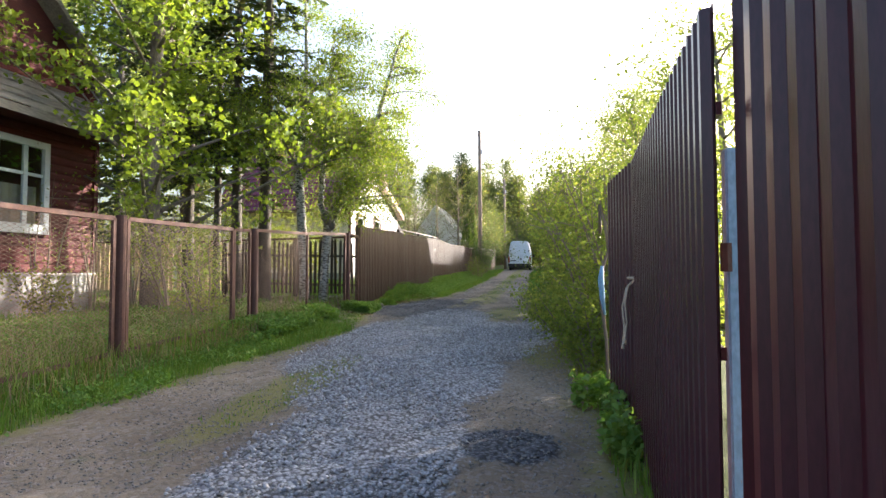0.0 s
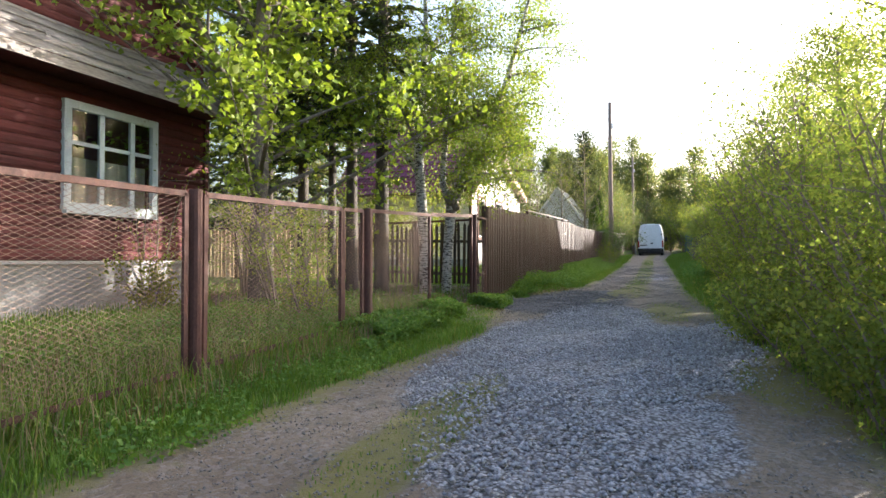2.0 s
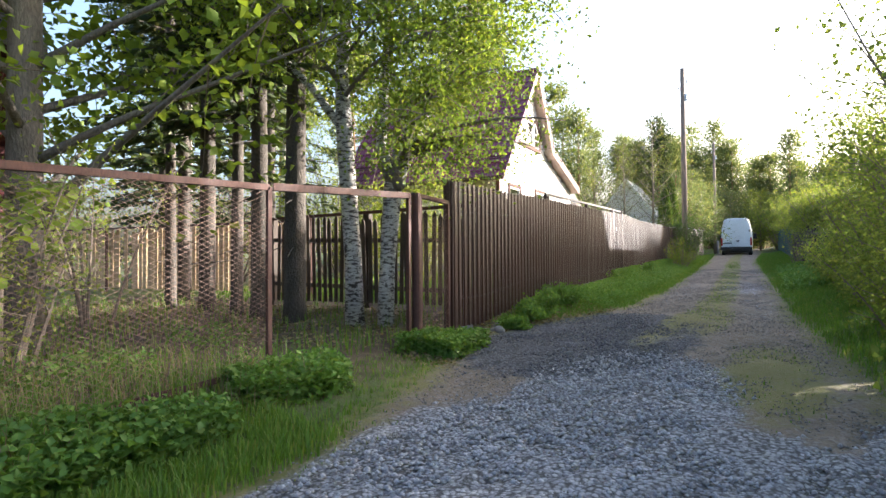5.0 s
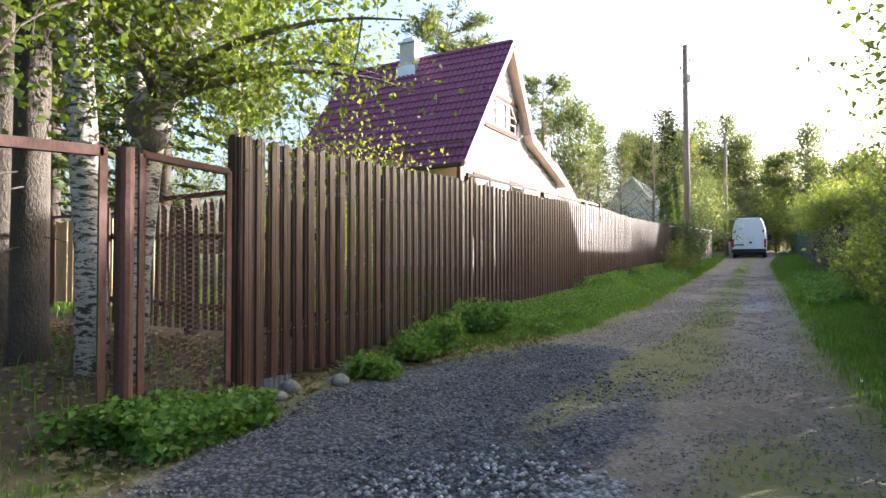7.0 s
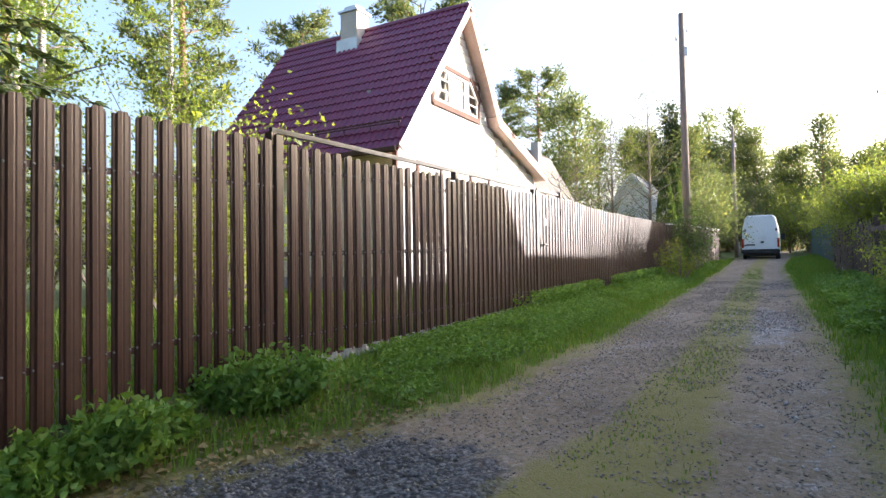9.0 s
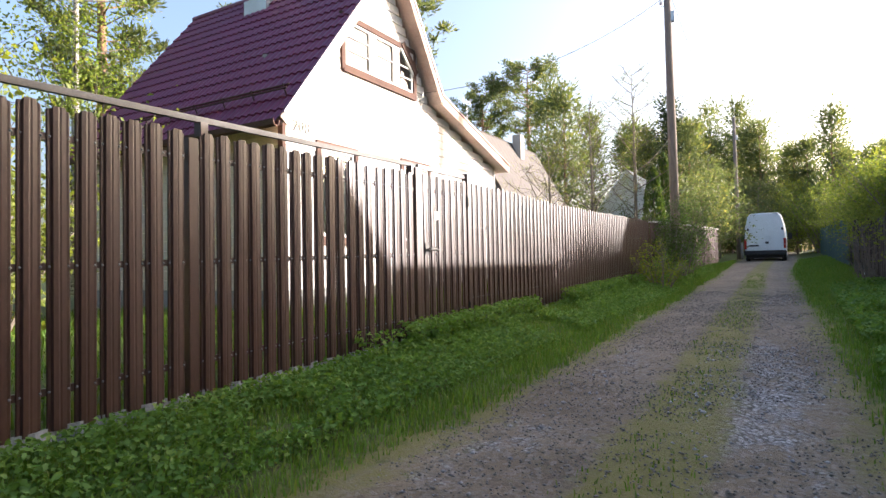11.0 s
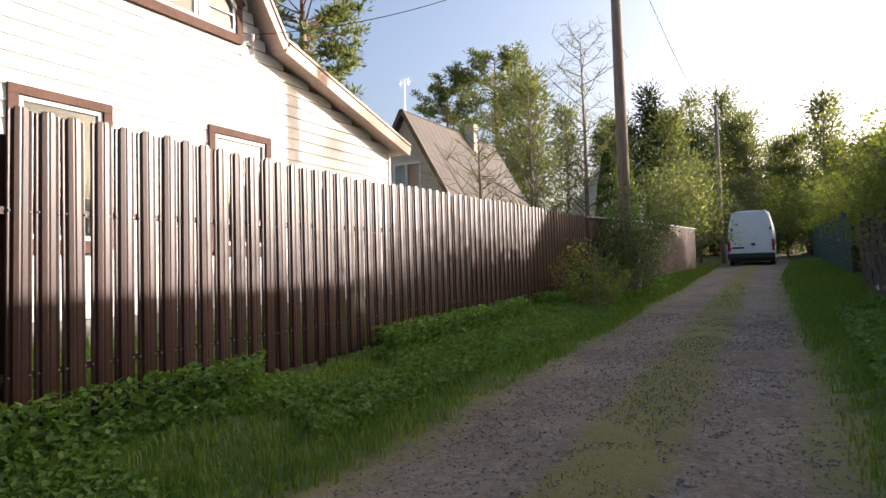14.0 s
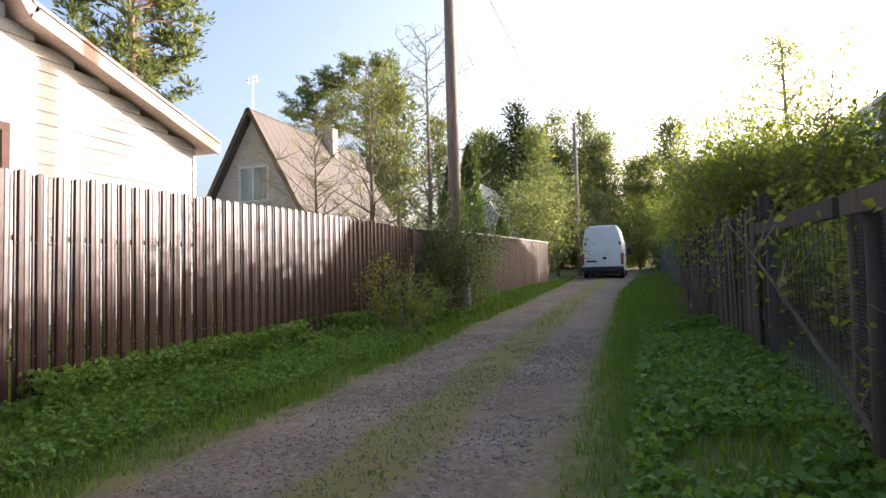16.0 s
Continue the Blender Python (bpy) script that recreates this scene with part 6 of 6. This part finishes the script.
# low shoots; those from x = 2.1 on are added to keep sun off the lane
for x, y, h, w in ((1.25, 8.2, 0.9, 0.8), (1.25, 9.4, 0.9, 0.8), (1.2, 10.6, 1.0, 0.9), (1.15, 12.0, 1.0, 0.9), (1.2, 13.5, 1.0, 0.9), (1.3, 15.2, 1.1, 0.9), (1.35, 17.0, 1.0, 0.8), (1.4, 19.0, 1.0, 0.8), (1.3, 18.0, 1.2, 1.0), (1.3, 20.3, 1.2, 1.0), (1.35, 21.6, 1.2, 1.0), (1.35, 22.8, 1.2, 1.0), (1.4, 24.0, 1.2, 1.0), (1.45, 25.2, 1.1, 1.0), (1.6, 26.5, 1.1, 1.0), (1.6, 16.0, 1.2, 1.0), (1.7, 14.0, 1.2, 1.0), (2.1, 8.6, 1.8, 1.3), (2.2, 10.2, 1.7, 1.3), (2.2, 11.6, 1.7, 1.3), (2.3, 13.6, 1.6, 1.3), (2.4, 16.4, 1.6, 1.3), (2.4, 19.4, 1.6, 1.3), (2.4, 22.4, 1.6, 1.3), (2.4, 25.2, 1.7, 1.3)):
    shrub("low_shrub", x, y, h, w, SHRUB, "low leafy shoots at the hedge foot and shade filler behind it", 0.05, 9, 14, 0.11, group="hedge along the lane")
# taller trees behind the hedge
for x, y, h in ((3.4, 11.5, 4.6), (3.6, 15.5, 5.0), (3.0, 17.4, 5.2), (3.7, 19.0, 5.6), (3.1, 20.8, 5.4), (3.4, 23.0, 5.4), (5.5, 15.0, 6.5), (6.5, 21.0, 7.0)):
    g = ground(x, y)
    broadleaf("apple_tree", "garden tree with sparse grey-green leaves behind the hedge", [([(x, y, g - 0.1), (x + 0.05, y, g + h * 0.4), (x - 0.05, y + 0.1, g + h)], [0.09, 0.07, 0.015])], 18, 2.2, SHRUB, TWIG, 0.065, 18, 0.2, 0.25, -0.1, 0.6, 5, 0.3, "garden trees")
# shrubs over the old fence
for x, y, h, w, m in ((3.3, 27.6, 1.9, 1.4, SHRUB), (3.0, 29.4, 1.8, 1.3, SHRUB), (2.4, 31.0, 1.3, 1.2, SHRUB), (2.3, 32.4, 1.5, 1.2, SHRUB), (2.2, 33.8, 1.5, 1.3, SHRUB), (2.1, 35.0, 1.7, 1.4, YELLOW), (2.2, 36.2, 3.0, 1.6, YELLOW), (2.1, 37.4, 3.0, 1.6, SHRUB), (2.1, 38.6, 3.0, 1.6, YELLOW), (2.1, 39.8, 3.0, 1.7, SHRUB), (2.1, 41.0, 3.0, 1.7, YELLOW),
                     (1.9, 42.6, 2.7, 1.6, YELLOW), (1.9, 44.8, 2.6, 1.6, SHRUB), (2.3, 47.5, 2.9, 1.8, YELLOW), (2.4, 49.3, 3.4, 1.8, SHRUB), (2.4, 51, 3.3, 1.8, YELLOW), (2.5, 53, 3.6, 2, SHRUB), (2.5, 55.5, 3.6, 2, SHRUB), (2.4, 58, 3.6, 2, YELLOW), (2.5, 61, 3.6, 2, SHRUB), (2.6, 65, 3.6, 2.2, SHRUB)):
    x = x + 0.45 if 30 < y < 46 and x < 3 else x
    shrub("garden_shrub", x, y, h, w, m, "loose garden shrub growing over the old fence", 0.075, 22, 18, 0.18, group="shrubs over the old fence", sub=6)
for x, y, h in ((2.2, 36.4, 3.4), (2.3, 38.4, 3.5)):
    shrub("tall_shrub", x, y, h, 1.2, YELLOW, "tall shrub with long upright shoots", 0.055, 10, 6, 0.1, sub=5)
g = ground(4.7, 48.3)
broadleaf("garden_birch", "slender sparse garden tree beside the blue house", [([(4.7, 48.3, g - 0.1), (4.75, 48.3, g + 4), (4.7, 48.4, g + 7.6)], [0.1, 0.07, 0.015])], 26, 2.6, YELLOW, TWIG, 0.09, 8, 0.2, 0.3, 0.0, 0.6, 5, 0.3)
# clipped hedge behind the boards
# two dense rows added behind the boards to shade the brown fence's foot
for k in range(10):
    shrub("hedge_shrub", 2.35 + 0.35 * (k // 5), 37.2 + 0.9 * (k % 5) + 0.4 * (k // 5), 2.65, 1.0, SHRUB, "dense green shrub added behind the old boards to shade the fence", 0.08, 40, 20, 0.17, group="hedge behind the old fence", sub=7)
# flowering branches reaching over the netting
blossom = shrub("flowering_shrub", 1.45, 29.8, 1.4, 1.0, YELLOW, "shrub with pale blossoms leaning over the netting", 0.045, 9, 4, 0.1)
p = np.stack([rng.normal(1.5, 0.28, 260), rng.normal(29.8, 0.45, 260), rng.uniform(1.5, 2.5, 260)], 1)
tagged(part("blossom_mass", leaf_mesh("blossom_mass", np.repeat(p[:24], 7, axis=0) + rng.normal(size=(168, 3)) * 0.02, 0.03, PETAL, 0.8, 0.5), None, blossom, "pale blossom clusters"), kind="stuff")
# dead brush hanging over the boards
shrub("dry_brush", 1.05, 36.5, 1.45, 0.9, STRAW, "grey leafless brush hanging over the fence", 0.04, 22, 0, 0.1, category="brush", sub=7)
# shrubs round the pole and along the fence foot
shrub("pole_bush", -3.25, 37.9, 2.2, 0.9, THUJA, "upright bush wrapped round the power pole", 0.055, 16, 14, 0.14)
shrub("pole_bush", -3.2, 39.0, 2.3, 0.8, HERB, "upright bush wrapped round the power pole", 0.055, 12, 12, 0.14)
shrub("rose_bush", -3.15, 35.3, 1.35, 0.9, YELLOW, "thin arching bush at the fence foot", 0.05, 11, 6, 0.07, sub=4)
shrub("rose_bush", -3.35, 36.3, 0.9, 0.8, HERB, "thin arching bush at the fence foot", 0.05, 9, 7, 0.08, sub=4)
for x, y, h, w in ((-3.5, 18.2, 0.3, 0.4), (-3.46, 18.6, 0.36, 0.45), (-3.48, 19.5, 0.42, 0.5), (-3.5, 17.3, 0.2, 0.3)):
    shrub("weed_clump", x, y, h, w, HERB, "dense leafy weed clump at the fence foot", 0.06, 14, 14, 0.055, group="weeds at the fence", sub=4)
# bare-branched larches and thujas behind the board fence
for x, y, h in ((-6.6, 41.5, 6.0), (-5.3, 42.5, 7.3), (-8.0, 41.0, 4.6)):
    g = ground(x, y)
    broadleaf("larch_tree", "thin larch with sparse new needles", [([(x, y, g - 0.1), (x + 0.04, y, g + h * 0.5), (x, y, g + h)], [0.08, 0.05, 0.01])], 38, 2.3, YELLOW, TWIG, 0.04, 4, 0.1, 0.1, 0.25, 0.35, 9, 0.2, "larches")


def thuja(x, y, h, w):
    g = ground(x, y)
    t = thing("thuja", (x, y, g), "narrow dark green thuja column", "tree", "thujas behind the board fence")
    part("trunk", Shape().tube([(x, y, g - 0.1), (x, y, g + h * 0.9)], [0.06, 0.015], 7), TWIG, t)
    n = int(2600 * h / 3)
    z = rng.uniform(0.02, 1, n) ** 1.15
    r = w * np.sqrt(np.clip(1 - z, 0, 1)) * np.clip(z * 6, 0.4, 1) * rng.uniform(0.72, 1.08, n)
    a = rng.uniform(0, 6.28, n)
    pos = np.stack([x + r * np.cos(a), y + r * np.sin(a), g + z * h], 1)
    al = np.stack([np.cos(a) * 0.4, np.sin(a) * 0.4, np.ones(n)], 1)
    part("foliage", leaf_mesh("foliage", pos, 0.16, THUJA, 0.4, 0.2, 0.05, al), THUJA, t)


for x, y, h, w in ((-4.55, 44.0, 4.4, 0.55), (-4.7, 42.8, 3.8, 0.55), (-4.6, 48.2, 2.5, 0.45)):
    thuja(x, y, h, w)

# undergrowth closing the view at the lane's end
random.seed(31)
for i in range(20):
    x = -17 + i * 1.7
    y = random.uniform(70, 80) if not -3 < x < 1.5 else random.uniform(82, 88)
    shrub("woodland_bush", x, y, random.uniform(3.5, 5.5), 3.4, random.choice((SHRUB, PINE, PINE, THUJA)), "leafy bush at the edge of the wood", 0.16, 16, 14, 0.35, group="undergrowth of the wood")

# pines and the wood beyond
random.seed(23)
for x, y, h, c, w in ((-17.0, 43.5, 14.5, 0.55, 3.2), (-20.5, 70, 17.5, 0.62, 4.0), (-24.5, 69, 15.5, 0.6, 3.6), (-26, 44, 15, 0.6, 3), (-22.5, 33, 16, 0.6, 2.6), (-24, 27, 14.5, 0.7, 2.4)):
    pine(x, y, h, "tall pine with blue-green crown behind the houses", c, w, 240)


def wood_tree(x, y, h, w, material, label):
    """A full-crowned tree of the wood, with lumps of foliage down a tapering outline."""
    g = ground(x, y)
    tree = thing("pine_tree", (x, y, g), label, "tree", "wood at the lane's end")
    part("trunk", Shape().tube([(x, y, g - 0.3), (x, y, g + h * 0.5), (x, y, g + h * 0.97)], [0.17, 0.12, 0.02], 8), PINE_BARK, tree, smooth=True)
    n = 95
    t = rng.uniform(0.14, 1.0, n) ** 0.92
    rr = w * np.clip(1.12 - t, 0, 1) ** 0.75 * rng.uniform(0.35, 1.0, n)
    a = rng.uniform(0, 6.28, n)
    lumps = np.stack([x + rr * np.cos(a), y + rr * np.sin(a), g + h * t], 1)
    k = np.repeat(lumps, 48, axis=0)
    off = rng.normal(size=k.shape) * np.array([0.5, 0.5, 0.42])
    part("crown", leaf_mesh("crown", k + off, 0.36, material, 0.32, 0.2, 0.05, off + np.array([0, 0, 0.35])), material, tree)


for x, y, h in ((-14.5, 62, 12.5), (-16.5, 64, 13.5), (-9.5, 79, 12.5), (-7.5, 72, 10.5)):
    wood_tree(x, y, h, 2.6, PINE, "dense dark pine behind the houses")
for i in range(34):
    x = -17 + i * 1.05 + random.uniform(-0.5, 0.5)
    y, h = 76 + random.uniform(0, 16), random.uniform(11.0, 14.5) if x < -4 else random.uniform(9.5, 12)
    if -2.4 < x < 1.4:
        y, h = 90 + random.uniform(0, 8), random.uniform(9.5, 11.5)
    elif x > 3:
        h = random.uniform(7.5, 9.5)
    wood_tree(x, y, h, random.uniform(1.7, 2.5), random.choice((PINE, PINE, SPRUCE, PINE)) if x < 2 else PINE, "full-crowned tree of the wood at the lane's end")
for x, y, h in ((-2.6, 70, 5.5), (-5.5, 66, 7), (-4.6, 54.5, 3.4), (-5.4, 57, 4.5), (3.5, 66, 5.5), (-4.4, 61, 5.2), (5.5, 72, 6), (-0.2, 76, 5.5), (-1.6, 80, 6.0), (1.3, 77, 5.0)):
    g = ground(x, y)
    broadleaf("young_tree", "young broadleaved tree in fresh yellow-green leaf", [([(x, y, g - 0.1), (x, y, g + h * 0.5), (x + 0.05, y, g + h)], [0.09, 0.06, 0.015])], 18, 2.4, YELLOW if x == -0.2 else PINE, TWIG, 0.13, 8, 0.28, 0.15, -0.1, 0.7, 5, 0.3, "young trees at the lane's end")
for x, y, h in ((-17.5, 25.0, 13), (-21, 26, 14), (-20.5, 31, 15)):
    g = ground(x, y)
    broadleaf("tall_birch", "tall birch far behind the roof", [([(x, y, g), (x, y, g + h * 0.5), (x + 0.1, y, g + h)], [0.16, 0.1, 0.02])], 26, 3.0, BIRCH, BIRCH_BARK, 0.11, 10, 0.3, 0.35, -0.3, 0.7, 5, 0.2, "tall birches")


# ---- grass and weeds ----
def verge(n, x0, x1, y0, y1, gap=0.05):
    x, y = scatter(n, x0, x1, y0, y1)
    left, right = road_edges(y)
    inside = np.minimum(x - left, right - x)
    keep = rng.uniform(0, 1, n) < np.clip((-inside + gap) / 0.3, 0, 1)
    m = masks(x, y)
    keep &= (m["tar"] < 0.35) & (rng.uniform(0, 1, n) > m["litter"] * 0.9)
    x, y = x[keep], y[keep]
    return np.stack([x, y, ground_of(x, y) - 0.01], 1)


def grass(name, pts, h, w, material, label, lean=0.4):
    solo(name, blade_mesh(name, pts, h, w, material, lean), None, label, "grass", "stuff")


grass("corner_verge_grass", verge(9000, -3.8, -2.3, 12.2, 16), 0.07, 0.005, GRASS, "thin grass on bare earth by the fence corner")
grass("verge_grass", verge(70000, -3.9, -2.3, 4, 12.4), 0.1, 0.005, GRASS, "short green grass on the verge by the wire fence")
grass("tall_grass", verge(22000, -6.8, -3.6, 3.5, 13), 0.27, 0.005, GRASS, "tall uncut grass along the wire fence")
grass("dry_grass", verge(13000, -6.8, -3.4, 3.5, 13), 0.3, 0.0035, STRAW, "dry straw stems among the tall grass", 0.7)
grass("yard_grass", verge(40000, -13, -3.9, 4, 17), 0.22, 0.006, GRASS, "thin grass in the shaded yard")
grass("fence_grass", verge(90000, -3.8, -2.1, 17, 38), 0.09, 0.005, GRASS, "green grass strip along the brown fence")
grass("far_verge_grass", verge(36000, -3.6, -2.3, 38, 60), 0.13, 0.008, GRASS, "green grass strip along the board fence")
grass("opposite_grass", verge(90000, -0.4, 1.6, 12, 42), 0.09, 0.005, GRASS, "green grass along the opposite verge")
grass("opposite_far_grass", verge(16000, -0.8, 1.4, 42, 60), 0.14, 0.008, GRASS, "green grass along the far opposite verge")
grass("corner_grass", verge(7000, 0.8, 1.4, 4, 14), 0.16, 0.005, GRASS, "grass at the foot of the burgundy gate")
grass("plot_grass", verge(30000, -12, -4.0, 17.6, 36), 0.16, 0.01, GRASS, "sunlit lawn seen through the fence gaps")
x, y = scatter(90000, -3.3, 0.6, 6, 44)
mm = masks(x, y)
keep = rng.uniform(0, 1, len(x)) < np.clip(mm["moss"] - 0.3, 0, 1) * 1.2 * (mm["tar"] < 0.3)
grass("track_grass", np.stack([x, y, ground_of(x, y) - 0.005], 1)[keep], 0.035, 0.004, GRASS, "sparse short grass between the wheel tracks")


def herbs(name, pts, size, h, label):
    p = pts.copy()
    p[:, 2] += rng.uniform(0.03, 1, len(p)) * h
    solo(name, leaf_mesh(name, p, size, HERB, 0.75, 1.6), None, label, "weeds", "stuff")


def strip(n, x0, x1, y0, y1, clump=1.1):
    x, y = scatter(n, x0, x1, y0, y1)
    k = np.sin(x * 4.1 + y * 1.3) + np.sin(y * 2.9 - x * 2.2) + np.sin(y * 0.83)
    sel = k > clump - 1.3
    return np.stack([x, y, ground_of(x, y)], 1)[sel]


herbs("verge_weeds", strip(52000, -3.72, -2.75, 20.2, 38, -0.1), 0.04, 0.13, "low leafy weeds along the brown fence")
herbs("fence_foot_weeds", strip(15000, -3.76, -3.42, 24.5, 36, 0.7), 0.05, 0.3, "knee-high leafy weeds against the brown fence")
herbs("corner_weeds", strip(24000, -3.8, -3.2, 9.5, 15.9, 0.9), 0.055, 0.22, "low leafy weeds under the wire fence")
herbs("far_weeds", strip(9000, -3.6, -2.9, 36, 44, 0.6), 0.06, 0.25, "low leafy weeds by the pole")
herbs("opposite_weeds", strip(18000, 0.25, 1.5, 25, 36, 0.2), 0.06, 0.16, "low leafy weeds on the opposite verge")
herbs("verge_herbs", strip(6000, -3.75, -2.95, 4, 10, 0.9), 0.04, 0.1, "low leafy weeds in the verge by the wire fence")
herbs("gate_weeds", strip(2600, 0.95, 1.3, 4.3, 7.3, 0.7), 0.07, 0.25, "leafy weeds at the burgundy gate")
herbs("yard_weeds", strip(12000, -6.5, -3.9, 6, 14, 1.2), 0.05, 0.25, "leafy weeds in the tall grass")
# dry leaves on the ground
x, y = scatter(2600, -3.9, -2.6, 14.5, 20.5)
x2, y2 = scatter(3500, -12, -4, 14, 17.5)
x, y = np.concatenate([x, x2]), np.concatenate([y, y2])
left, _ = road_edges(y)
k = x < left + 0.15
solo("fallen_leaves", leaf_mesh("fallen_leaves", np.stack([x[k], y[k], ground_of(x[k], y[k]) + 0.02], 1), 0.06, STRAW, 0.7, 3.0), None, "dry fallen leaves under the trees", "leaves", "stuff")
for i in range(6):
    x, y = -3.62 + random.uniform(-0.1, 0.12), 16.0 + random.uniform(0, 1.3)
    s = random.uniform(0.05, 0.1)
    me = Shape().tube([(0, 0, -0.5 * s), (0, 0, 0), (0, 0, 0.5 * s), (0.1 * s, 0, 0.8 * s)], [0.5 * s, s, 0.9 * s, 0.4 * s], 7).mesh("stone", STONE, True)
    ob = tagged(new("stone", me), "grey field stone at the fence corner", "stone", "stones at the fence corner")
    ob.location = (x, y, ground(x, y) + 0.3 * s)
    ob.rotation_euler = (random.uniform(-0.3, 0.3), random.uniform(-0.3, 0.3), random.uniform(0, 6))
